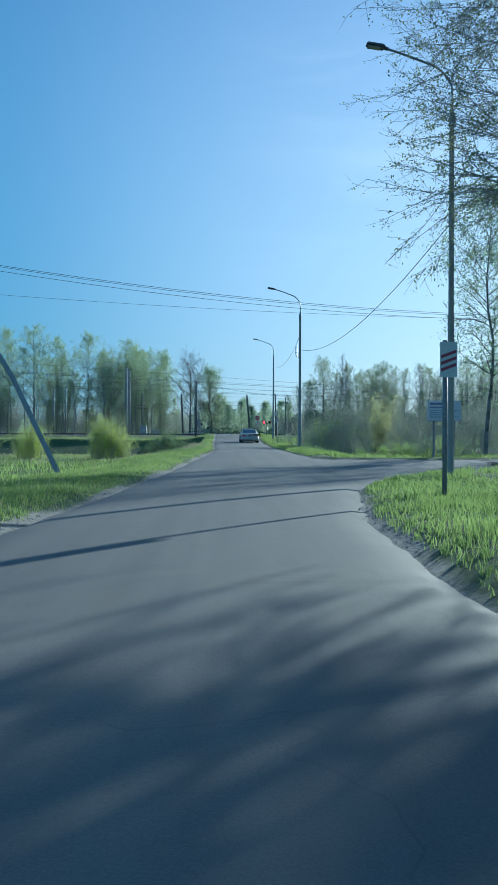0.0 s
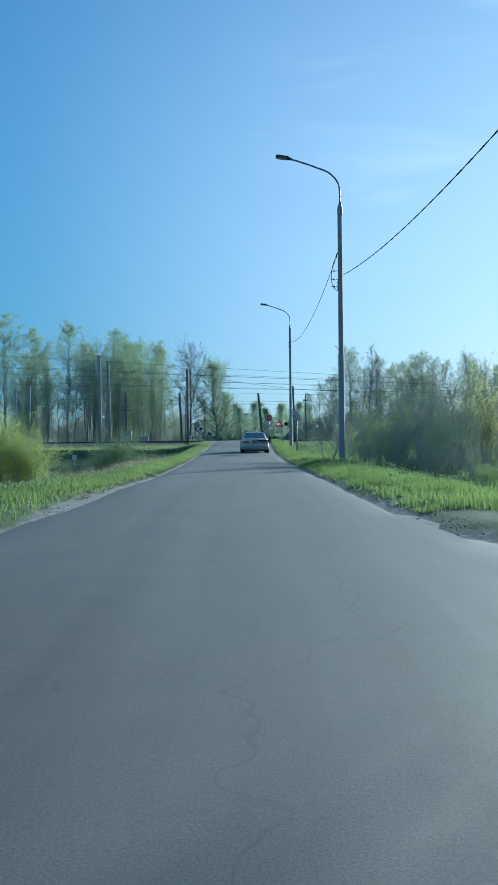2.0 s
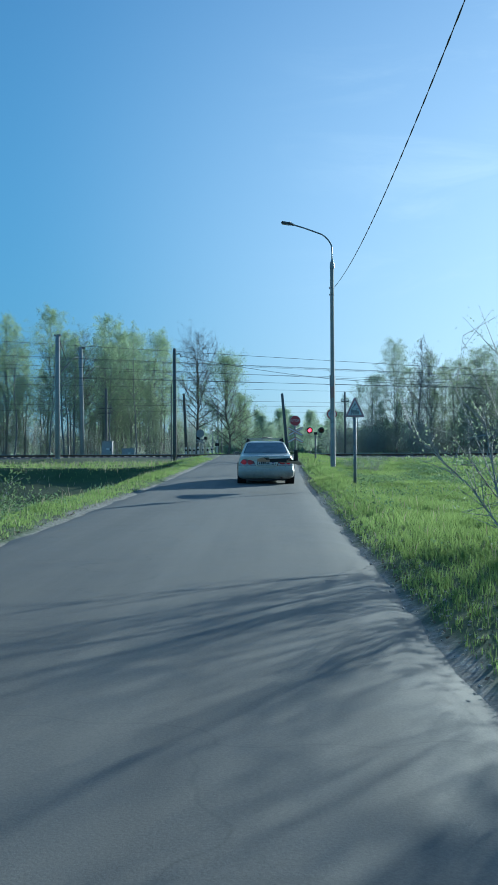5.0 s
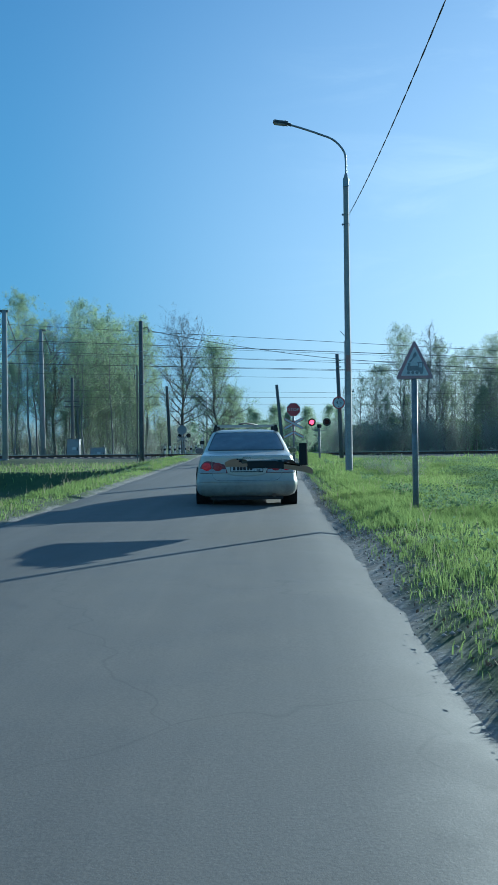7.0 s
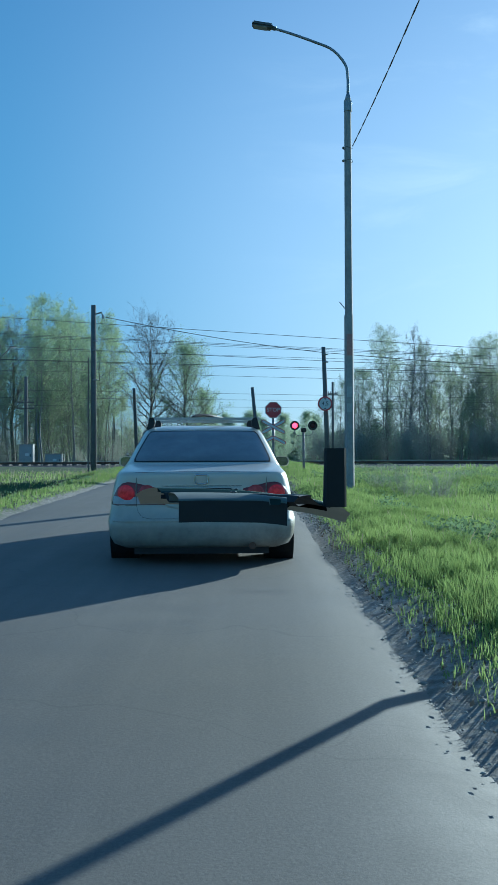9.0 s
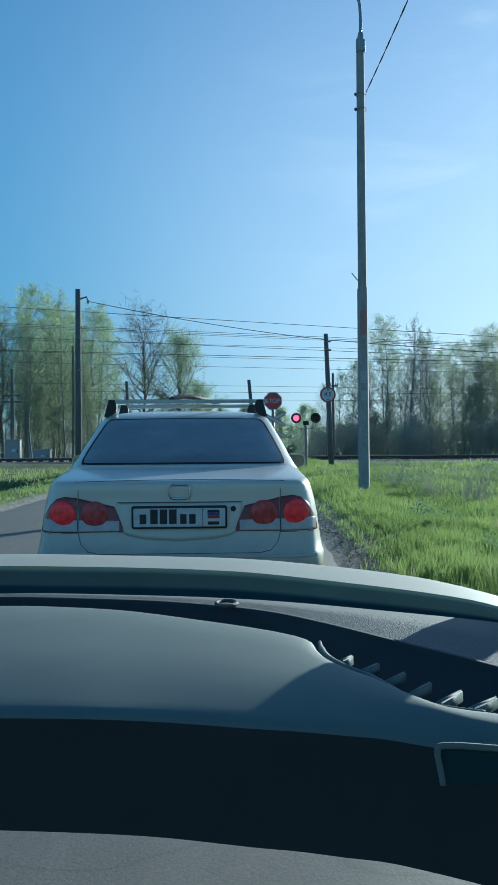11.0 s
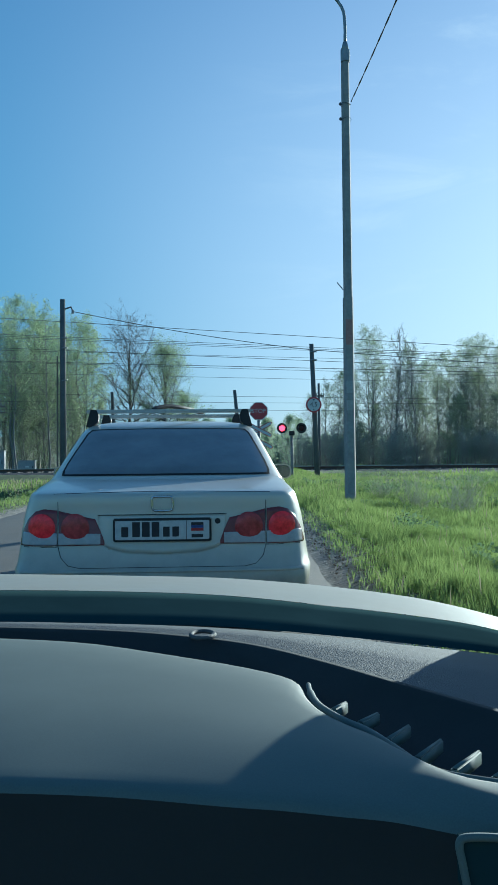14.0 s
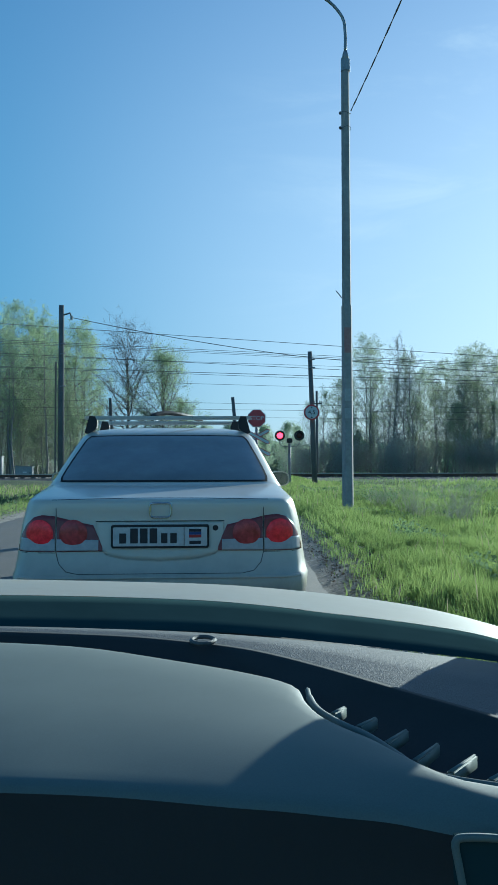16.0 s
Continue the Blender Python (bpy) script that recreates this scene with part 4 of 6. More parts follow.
for k in range(5):
    part("text_line", box(-0.6, 0.6 - 0.13 * (k % 3), -0.025, -0.0215, 2.02 - 0.075 * k, 2.045 - 0.075 * k), plain("grey_ink", (0.3, 0.3, 0.33), 0.6), bf)

# relay cabinets behind the track
def cabinet(at, w, h, label):
    c = thing("relay_cabinet", at, label, "cabinet", "relay cabinets")
    body = part("body", box(-w / 2, w / 2, -0.3, 0.3, 0.1, h, bevel=0.02), CAB_GREY, c)
    part("plinth", box(-w / 2 + 0.05, w / 2 - 0.05, -0.26, 0.26, -0.25, 0.1), CONCRETE, c)
    part("roof", box(-w / 2 - 0.05, w / 2 + 0.05, -0.36, 0.36, h, h + 0.05, bevel=0.015), CAB_GREY, c)
    door = part("door", box(-w / 2 + 0.06, w / 2 - 0.06, -0.318, -0.302, 0.18, h - 0.08, bevel=0.004), CAB_GREY, c)
    part("handle", box(w / 2 - 0.16, w / 2 - 0.12, -0.35, -0.319, h * 0.45, h * 0.6), SIGN_BLACK, door)
    part("label_plate", box(-0.05, 0.22, -0.323, -0.3185, h * 0.5, h * 0.62), SIGN_WHITE, door)


cabinet((-14.8, 150.0, 1.72), 1.0, 1.6, "tall grey metal relay cabinet beside the railway")
cabinet((-12.8, 150.0, 1.72), 1.2, 0.9, "low pale grey metal cabinet beside the railway")


# ---- the halted saloon ahead ----
# heights, half widths, rear and front ends of the lower body
BZ = [0.17, 0.21, 0.28, 0.36, 0.425, 0.445, 0.50, 0.56, 0.64, 0.72, 0.78, 0.82, 0.842, 0.852, 0.868, 0.895, 0.915]
BW = [0.74, 0.815, 0.848, 0.858, 0.86, 0.853, 0.845, 0.838, 0.828, 0.813, 0.796, 0.782, 0.77, 0.762, 0.752, 0.737, 0.722]
BR = [0.20, 0.075, 0.03, 0.012, 0.0, 0.022, 0.045, 0.06, 0.07, 0.08, 0.082, 0.078, 0.085, 0.12, 0.24, 0.52, 0.74]
BF = [4.2, 4.38, 4.45, 4.46, 4.46, 4.46, 4.45, 4.42, 4.36, 4.26, 4.1, 3.95, 3.8, 3.7, 3.55, 3.3, 3.12]
# the glasshouse
GZ = [0.88, 0.915, 0.98, 1.06, 1.14, 1.20, 1.24, 1.262, 1.28, 1.292, 1.3]
GW = [0.775, 0.752, 0.72, 0.686, 0.65, 0.622, 0.594, 0.56, 0.505, 0.41, 0.25]
GR = [0.66, 0.73, 0.87, 1.05, 1.24, 1.37, 1.47, 1.55, 1.65, 1.75, 1.86]
GF = [3.25, 3.15, 2.98, 2.78, 2.6, 2.46, 2.36, 2.28, 2.2, 2.12, 2.05]


def plan_y(x, w, r, f, n):
    """The rear end of a plan outline at x."""
    c = (r + f) / 2
    return c - (c - r) * max(0.0, 1 - min(abs(x) / w, 1.0) ** n) ** (1 / n)


def rear_y(x, z):
    return plan_y(x, np.interp(z, BZ, BW), np.interp(z, BZ, BR), np.interp(z, BZ, BF), 12.0)


def glass_y(x, z):
    return plan_y(x, np.interp(z, GZ, GW), np.interp(z, GZ, GR), np.interp(z, GZ, GF), 8.0)


def shell(levels, n, count=72):
    bm = bmesh.new()
    rings = []
    for z, w, r, f in levels:
        c, h = (r + f) / 2, (f - r) / 2
        ring = []
        for k in range(count):
            a = 2 * math.pi * k / count
            ca, sa = math.cos(a), math.sin(a)
            ring.append(bm.verts.new((w * math.copysign(abs(ca) ** (2 / n), ca), c + h * math.copysign(abs(sa) ** (2 / n), sa), z)))
        rings.append(ring)
    for a, b in zip(rings, rings[1:]):
        for k in range(count):
            bm.faces.new((a[k], a[(k + 1) % count], b[(k + 1) % count], b[k]))
    bm.faces.new(rings[0][::-1])
    bm.faces.new(rings[-1])
    return bm


def patch(x0, x1, top, bottom, surf, lift, nx=24, nz=8, thick=0.012):
    """A piece laid over the rear: between two heights given over x, proud of the body."""
    bm = bmesh.new()
    out, inn = [], []
    for i in range(nx + 1):
        x = x0 + (x1 - x0) * i / nx
        t, b = top(x), bottom(x)
        out.append([bm.verts.new((x, surf(x, b + (t - b) * j / nz) - lift, b + (t - b) * j / nz)) for j in range(nz + 1)])
        inn.append([bm.verts.new((x, surf(x, b + (t - b) * j / nz) + thick, b + (t - b) * j / nz)) for j in (0, nz)])
    for a, b in zip(out, out[1:]):
        for j in range(nz):
            bm.faces.new((a[j], b[j], b[j + 1], a[j + 1]))
    for i in range(nx):
        bm.faces.new((out[i][nz], out[i + 1][nz], inn[i + 1][1], inn[i][1]))
        bm.faces.new((inn[i][0], inn[i + 1][0], out[i + 1][0], out[i][0]))
    return bm


def seam(pts, surf, lift=0.0008, radius=0.0019):
    return tube([(x, surf(x, z) - lift, z) for x, z in pts], radius, 5)


def lin(xs, zs):
    return lambda x: float(np.interp(x, xs, zs))


def build_saloon():
    car = thing("saloon_car", (0, 0, 0), "dusty silver saloon car with roof bars halted at the crossing", "car")
    body = part("body", shell(list(zip(BZ, BW, BR, BF)), 12.0, 160), PAINT, car, smooth=True)
    roof = part("cabin", shell(list(zip(GZ, GW, GR, GF)), 8.0, 120), PAINT, car, smooth=True)
    # rear window with a black border
    for nm, inset, lift, mat, lab in (("window_border", 0.0, 0.004, SEAM, ""), ("rear_window", 0.014, 0.0075, TINT_GLASS, "dark tinted rear window")):
        bm = bmesh.new()
        grid = []
        for j in range(13):
            z = 0.928 + inset * 0.6 + (1.232 - 0.928 - inset * 1.2) * j / 12
            hw = float(np.interp(z, [0.92, 1.0, 1.1, 1.2, 1.24], [0.668, 0.645, 0.606, 0.562, 0.538])) - inset
            if j in (0, 12):
                hw -= 0.012
            row = []
            for i in range(29):
                x = hw * (2 * i / 28 - 1)
                row.append(bm.verts.new((x, glass_y(x, z) - lift, z + lift * 0.4 + 0.006 * (1 - (x / hw) ** 2) * (1 if j else 0))))
            grid.append(row)
        for a, b in zip(grid, grid[1:]):
            for i in range(28):
                bm.faces.new((a[i], a[i + 1], b[i + 1], b[i]))
        part(nm, bm, mat, roof, lab, smooth=True)
    for s in (-1, 1):
        # side windows
        bm = bmesh.new()
        lo, hi = [], []
        for k in range(15):
            y = 1.35 + 1.55 * k / 14
            zt = min(1.235, 1.235 - max(0, y - 2.25) * 0.45, 1.06 + (y - 1.3) * 0.6)
            for lst, z in ((lo, 0.96), (hi, zt)):
                w = float(np.interp(z, GZ, GW))
                c = (np.interp(z, GZ, GR) + np.interp(z, GZ, GF)) / 2
                h = (np.interp(z, GZ, GF) - np.interp(z, GZ, GR)) / 2
                x = w * max(0.0, 1 - min(abs(y - c) / h, 1) ** 8) ** 0.125
                lst.append(bm.verts.new((s * (x + 0.004), y, z)))
        for k in range(14):
            bm.faces.new((lo[k], lo[k + 1], hi[k + 1], hi[k]))
        part("side_window", bm, TINT_GLASS, roof, smooth=True)
        # tail lamps
        def L(fn):
            return (lambda x: fn(abs(x)))
        top_o, bot = L(lin([0.575, 0.65, 0.70, 0.745, 0.775, 0.8], [0.757, 0.765, 0.752, 0.71, 0.655, 0.585])), L(lin([0, 1], [0.568, 0.562]))
        top_i = L(lin([0.315, 0.335, 0.37, 0.46, 0.57], [0.575, 0.63, 0.708, 0.728, 0.755]))
        clear_t = L(lin([0.3, 0.8], [0.627, 0.638]))
        xs_o, xs_i = (0.578 * s, 0.8 * s), (0.318 * s, 0.568 * s)
        for (xa, xb), tp, nm, cx, lit in ((xs_o, top_o, "outer_tail_lamp", 0.665, True), (xs_i, top_i, "inner_tail_lamp", 0.478, False)):
            lamp = part(nm, patch(min(xa, xb), max(xa, xb), tp, bot, rear_y, 0.008), LENS_RED, car, "dark red tail lamp", smooth=True)
            lo_x = (max(abs(xa), 0.34), abs(xb) - (0.012 if lit else 0.0))
            e0, e1 = sorted((lo_x[0] * s, lo_x[1] * s))
            part("clear_lens", patch(e0, e1, lambda x: min(clear_t(x), tp(x)), lambda x: bot(x) + 0.004, rear_y, 0.0105), LENS_CLEAR, lamp, "clear lower lens", smooth=True)
            bm = bmesh.new()
            rings = []
            for rr, dy in ((0.078, 0.0115), (0.069, 0.017), (0.046, 0.02), (0.02, 0.022)):
                rings.append([bm.verts.new((cx * s + rr * math.cos(2 * math.pi * k / 24), rear_y(cx * s + rr * math.cos(2 * math.pi * k / 24), 0.662) - dy, 0.662 + rr * math.sin(2 * math.pi * k / 24))) for k in range(24)])
            for a, b in zip(rings, rings[1:]):
                for k in range(24):
                    bm.faces.new((a[k], a[(k + 1) % 24], b[(k + 1) % 24], b[k]))
            bm.faces.new(rings[-1])
            part("round_lens", bm, LENS_GLOW if lit else LENS_DOME, lamp, "glowing round red lens" if lit else "round red lens", smooth=True)
        # boot seams
        part("boot_seam", seam([(s * x, z) for x, z in ((0.574, 0.846), (0.574, 0.8), (0.573, 0.74), (0.573, 0.565), (0.555, 0.5), (0.515, 0.458), (0.45, 0.444))], rear_y), GAP, car)
        part("bumper_seam", seam([(s * x, z) for x, z in ((0.575, 0.558), (0.66, 0.558), (0.74, 0.558), (0.77, 0.558))], rear_y), GAP, car)
        # mirrors
        oval = [(math.copysign(abs(math.cos(a)) ** 0.6, math.cos(a)), math.copysign(abs(math.sin(a)) ** 0.7, math.sin(a))) for a in np.linspace(0, 2 * math.pi, 28, endpoint=False)]
        mirror = part("wing_mirror", prism([(s * (0.893 + 0.084 * u), 0.904 + 0.06 * v) for u, v in oval][::s], 2.62, 2.72), PAINT, car, smooth=False)
        part("mirror_glass", prism([(s * (0.889 + 0.074 * u), 0.904 + 0.052 * v) for u, v in oval][::s], 2.612, 2.62), MIRROR, mirror, "silvered mirror glass")
        part("mirror_arm", box(min(s * 0.68, s * 0.82), max(s * 0.68, s * 0.83), 2.66, 2.72, 0.862, 0.895), BLACK_PLASTIC, mirror)
        # wheels
        for y in (0.93, 3.6):
            x0 = s * 0.745
            wheel = part("wheel", tube([(x0 - 0.1, y, 0.31), (x0 - 0.095, y, 0.31), (x0 - 0.07, y, 0.31), (x0 + 0.07, y, 0.31), (x0 + 0.095, y, 0.31), (x0 + 0.1, y, 0.31)], [0.2, 0.295, 0.315, 0.315, 0.295, 0.2], 32), RUBBER, car, "black rubber tyre", smooth=True)
            part("rim", tube([(x0 + s * 0.08, y, 0.31), (x0 + s * 0.104, y, 0.31)], [0.2, 0.19], 24), RIM, wheel)
        part("wheel_arch", tube([(s * 0.6, 0.93, 0.3), (s * 0.862, 0.93, 0.3)], 0.345, 28), SEAM, car)
    part("boot_seam", seam([(x, 0.444) for x in np.linspace(-0.45, 0.45, 13)], rear_y), GAP, car)
    part("boot_edge", seam([(x, 0.846 + 0.008 * (1 - (x / 0.6) ** 2)) for x in np.linspace(-0.6, 0.6, 17)], rear_y, 0.0, 0.0026), GAP, car)
    # number plate hollow
    part("plate_hollow", patch(-0.34, 0.34, lin([-0.34, 0.34], [0.728, 0.728]), lin([-0.34, -0.3, -0.2, 0, 0.2, 0.3, 0.34], [0.575, 0.545, 0.522, 0.51, 0.522, 0.545, 0.575]), rear_y, 0.002), PAINT, car, smooth=True)
    part("hollow_lip", seam([(-0.355, 0.73), (-0.34, 0.58), (-0.3, 0.545), (-0.2, 0.522), (0, 0.51), (0.2, 0.522), (0.3, 0.545), (0.34, 0.58), (0.355, 0.73)], rear_y, 0.002, 0.0022), PAINT, car)
    part("hollow_lip", seam([(x, 0.729) for x in np.linspace(-0.355, 0.355, 9)], rear_y, 0.003, 0.0025), GAP, car)
    yp = rear_y(0, 0.64) - 0.02
    plate = part("number_plate", box(-0.27, 0.27, yp - 0.012, yp + 0.03, 0.582, 0.71, bevel=0.006), BLACK_PLASTIC, car, "white number plate in a black frame")
    part("plate_face", box(-0.258, 0.258, yp - 0.016, yp - 0.0125, 0.594, 0.698, bevel=0.003), PLATE_WHITE, plate)
    part("plate_divider", box(0.13, 0.133, yp - 0.018, yp - 0.0165, 0.59, 0.698), INK, plate)
    for x, w, h in ((-0.205, 0.038, 0.055), (-0.143, 0.042, 0.082), (-0.09, 0.042, 0.082), (-0.037, 0.042, 0.082), (0.022, 0.036, 0.055), (0.073, 0.036, 0.055)):
        part("plate_bar", box(x - w / 2, x + w / 2, yp - 0.018, yp - 0.0165, 0.61, 0.61 + h, bevel=0.0005), INK, plate)
    for z, m in ((0.672, INK), (0.656, PLATE_BLUE), (0.64, PLATE_RED)):
        part("plate_mark", box(0.158, 0.226, yp - 0.018, yp - 0.0165, z, z + 0.0155), m, plate)
    part("plate_bar", box(0.16, 0.224, yp - 0.018, yp - 0.0165, 0.604, 0.622), INK, plate)
    # badge, a plain rounded frame
    ye = rear_y(0, 0.785) - 0.008
    badge = bmesh.new()
    ringo = rounded([(-0.055, 0.75), (0.055, 0.75), (0.06, 0.828), (-0.06, 0.828)], 0.02)
    add_tube(badge, [(x, ye, z) for x, z in ringo] + [(ringo[0][0], ye, ringo[0][1])], 0.006, 6, caps=False)
    part("badge", badge, CHROME, car, "plain chrome badge frame", smooth=True)
    part("lock_badge", prism(circle(0.305, 0.69, 0.016, 12), rear_y(0.305, 0.69) - 0.006, rear_y(0.305, 0.69) + 0.01), BLACK_PLASTIC, car)
    # bumper crease, valance and exhaust
    part("bumper_ledge", patch(-0.78, 0.78, lambda x: 0.436, lambda x: 0.418, rear_y, 0.006, nx=30, nz=2), PAINT, car, smooth=True)
    part("valance", patch(-0.6, 0.6, lambda x: 0.185, lambda x: 0.12, lambda x, z: 0.18, 0.0, nx=6, nz=2), BLACK_PLASTIC, car)
    part("exhaust", tube([(0.45, 0.06, 0.2), (0.45, 0.35, 0.2)], 0.032, 14), RUST, car)
    part("silencer", box(0.2, 0.62, 0.3, 0.55, 0.12, 0.24, bevel=0.03), RUST, car)
    part("axle", tube([(-0.7, 0.93, 0.28), (0.7, 0.93, 0.28)], 0.045, 8), BLACK_PLASTIC, car)
    # roof bars
    for y, zr in ((1.66, 1.366), (2.3, 1.352)):
        hw = 0.6 if y < 2 else 0.57
        bar = box(-hw, hw, y - 0.035, y + 0.035, zr - 0.012, zr + 0.014, bevel=0.01)
        part("roof_bar", bar, ALU, car, "aluminium roof bar", smooth=False)
        for s in (-1, 1):
            x = s * (hw - 0.05)
            foot = prism([(x - 0.03 * s, zr + 0.012), (x + 0.012 * s, zr + 0.014), (x + 0.045 * s, zr - 0.11), (x + 0.005 * s, zr - 0.115), (x - 0.04 * s, zr - 0.075), (x - 0.045 * s, zr - 0.03)], y - 0.04, y + 0.04)
            part("bar_foot", foot, BLACK_PLASTIC, car, "black plastic clamp foot")
    part("roof_strap", tube(curve_pts([(-0.12, 1.66, 1.384), (-0.02, 1.8, 1.41), (0.1, 1.95, 1.4), (0.25, 2.2, 1.372)], 12), [0.008] + [0.018] * 10 + [0.006], 6), BLACK_PLASTIC, car)
    car.matrix_basis = pose(0.663, 89.44, 0.972, 1.1, 0, 1.8)


build_saloon()


# ---- the front of the halted car that carries the view ----
def strip(rows):
    """A surface through lines of equal length."""
    bm = bmesh.new()
    vs = [[bm.verts.new(p) for p in r] for r in rows]
    for a, b in zip(vs, vs[1:]):
        for k in range(len(a) - 1):
            bm.faces.new((a[k], a[k + 1], b[k + 1], b[k]))
    return bm



def build_own_front():
    car = thing("car_front", (1.0, 85.6, 0.9), "dark dashboard and pale silver bonnet of a halted car", "car")
    o = Vector((1.0, 85.6, 0.9))

    def line(pts, n=40, dz=0.0, dy=0.0):
        return [Vector(p) + Vector((0, dy, dz)) - o for p in curve_pts(pts, n)]
    far = [(0.7, 85.348, 1.764), (0.761, 85.334, 1.765), (0.861, 85.298, 1.765), (0.957, 85.225, 1.765), (1.036, 85.155, 1.765), (1.074, 85.105, 1.764), (1.08, 85.045, 1.763), (1.084, 85.01, 1.762), (1.096, 84.972, 1.761), (1.112, 84.939, 1.76), (1.125, 84.895, 1.759), (1.148, 84.848, 1.757), (1.2, 84.828, 1.755)]
    near = [(0.78, 84.876, 1.757), (0.875, 84.859, 1.76), (0.945, 84.848, 1.76), (1.014, 84.828, 1.76), (1.046, 84.82, 1.76), (1.078, 84.809, 1.76), (1.105, 84.803, 1.759), (1.127, 84.796, 1.757), (1.161, 84.779, 1.755), (1.2, 84.762, 1.75)]
    f, n = line(far), line(near)
    rows = [[p + Vector((0, -0.004, -0.09)) for p in n], [p + Vector((0, -0.003, -0.0055)) for p in n], [p + Vector((0, -0.0015, -0.0025)) for p in n], [p + Vector((0, 0.001, -0.0005)) for p in n]]
    for u in (0.02, 0.05, 0.1, 0.15, 0.2, 0.27, 0.35, 0.45, 0.6, 0.75, 0.88, 0.95, 1.0):
        rows.append([a.lerp(b, u) + Vector((0, 0, 0.014 * (1 - (1 - min(u / 0.4, 1)) ** 2) * (1 - max(0, (u - 0.6) / 0.4) ** 2))) for a, b in zip(n, f)])
    rows.append([p + Vector((0.004, 0.006, -0.012)) for p in f])
    rows.append([p + Vector((0.004, 0.008, -0.04)) for p in f])
    part("dash_pad", strip(rows[1:]), DASH, car, "grey textured dashboard pad", smooth=True)
    part("dash_face", strip(rows[:2]), DASH_DARK, car, "black lower dashboard", smooth=True)
    # dark valley in front of the pad and the raised rail beyond it
    trim = [(0.68, 85.392, 1.769), (0.751, 85.376, 1.77), (0.886, 85.341, 1.77), (0.971, 85.298, 1.77), (1.038, 85.246, 1.77), (1.099, 85.161, 1.77), (1.156, 85.063, 1.77), (1.215, 84.964, 1.77), (1.25, 84.91, 1.768)]
    t = line(trim)
    part("trim_rail", strip([[a + Vector((0.0, 0.004, -0.035)) for a in f], [a.lerp(b, 0.6) + Vector((0, 0, -0.02)) for a, b in zip(f, t)], [b + Vector((0, -0.006, -0.004)) for b in t], t, [b + Vector((0.004, 0.008, 0.0)) for b in t], [b + Vector((0.006, 0.014, -0.01)) for b in t]]), DASH_DARK, car, "black trim rail", smooth=True)
    lip = [(0.67, 85.463, 1.764), (0.733, 85.453, 1.765), (0.877, 85.423, 1.765), (0.98, 85.393, 1.765), (1.078, 85.346, 1.765), (1.193, 85.267, 1.765), (1.283, 85.199, 1.765), (1.32, 85.165, 1.763)]
    g = line(lip)
    part("dash_shelf", strip([[b + Vector((0.003, 0.01, -0.004)) for b in t], [a.lerp(b, 0.5) + Vector((0, 0, 0.001)) for a, b in zip(t, g)], g, [b + Vector((0, 0.006, -0.02)) for b in g]]), DASH_GRILLE, car, "grey ribbed shelf below the windscreen", smooth=True)
    part("sensor_ring", tube([Vector((0.989 + 0.0125 * math.cos(a), 85.288 + 0.022 * math.sin(a), 1.774)) - o for a in np.linspace(0, 2 * math.pi, 25)], 0.0026, 6), DASH_GRILLE, car, "grey ring on the shelf", smooth=True)
    # air outlet: dark well with slats
    well = [(1.07, 85.115, 1.757), (1.085, 85.03, 1.755), (1.115, 84.945, 1.754), (1.15, 84.86, 1.752), (1.23, 84.835, 1.75)]
    wl = line(well, 24)
    part("outlet_well", strip([[p + Vector((-0.003, -0.004, -0.003)) for p in wl], [p + Vector((0.02, 0.02, -0.02)) for p in wl], [p + Vector((0.05, 0.05, -0.012)) for p in wl]]), DASH_DARK, car, smooth=True)
    rim = [(1.085, 85.087), (1.084, 85.047), (1.087, 85.012), (1.099, 84.975), (1.115, 84.942), (1.128, 84.898), (1.137, 84.867), (1.151, 84.85), (1.169, 84.84), (1.185, 84.834)]
    part("outlet_rim", tube(line([(x, y, 1.766 - 0.0006 * k) for k, (x, y) in enumerate(rim)], 40), [0.0008] + [0.0022] * 3 + [0.0034] * 36, 8), DASH, car, smooth=True)
    for (xa, ya), (xb, yb) in (((1.098, 85.009), (1.111, 85.031)), ((1.113, 84.97), (1.131, 84.996)), ((1.126, 84.925), (1.148, 84.96)), ((1.138, 84.883), (1.163, 84.923)), ((1.156, 84.858), (1.182, 84.895)), ((1.177, 84.842), (1.204, 84.873))):
        a, b = Vector((xa, ya, 1.764)) - o, Vector((xb, yb, 1.764)) - o
        side = Vector((-(b - a).y, (b - a).x, 0)).normalized() * 0.003
        bm = bmesh.new()
        lo_v = [bm.verts.new(p + Vector((0, 0, dz))) for dz in (-0.01, 0.0) for p in (a - side, a + side, b + side * 0.6, b - side * 0.6)]
        for q in ((0, 1, 2, 3), (4, 5, 6, 7), (0, 1, 5, 4), (1, 2, 6, 5), (2, 3, 7, 6), (3, 0, 4, 7)):
            bm.faces.new([lo_v[i] for i in q])
        bmesh.ops.bevel(bm, geom=list(bm.edges), offset=0.0012, segments=2, affect="EDGES")
        part("slat", bm, DASH, car, "grey outlet slat", smooth=True)
    # display rim at the lower edge
    corner = [(1.1349, 84.745, 1.7405), (1.1329, 84.745, 1.7518), (1.1313, 84.745, 1.7603), (1.132, 84.745, 1.764), (1.1349, 84.745, 1.7653), (1.1441, 84.745, 1.7654), (1.1585, 84.745, 1.7643), (1.1758, 84.745, 1.7628)]
    part("display_rim", tube(line(corner, 30), 0.0022, 6), DASH, car, "slim grey rim of a display", smooth=True)
    part("display", box(corner[2][0] + 0.001 - o.x, corner[7][0] - o.x, -0.853, -0.846, corner[0][2] - o.z, corner[5][2] - 0.001 - o.z), COWL, car, "dark glass display")
    # foot of the windscreen pillar, at the end of the dashboard
    foot = bmesh.new()
    rings = []
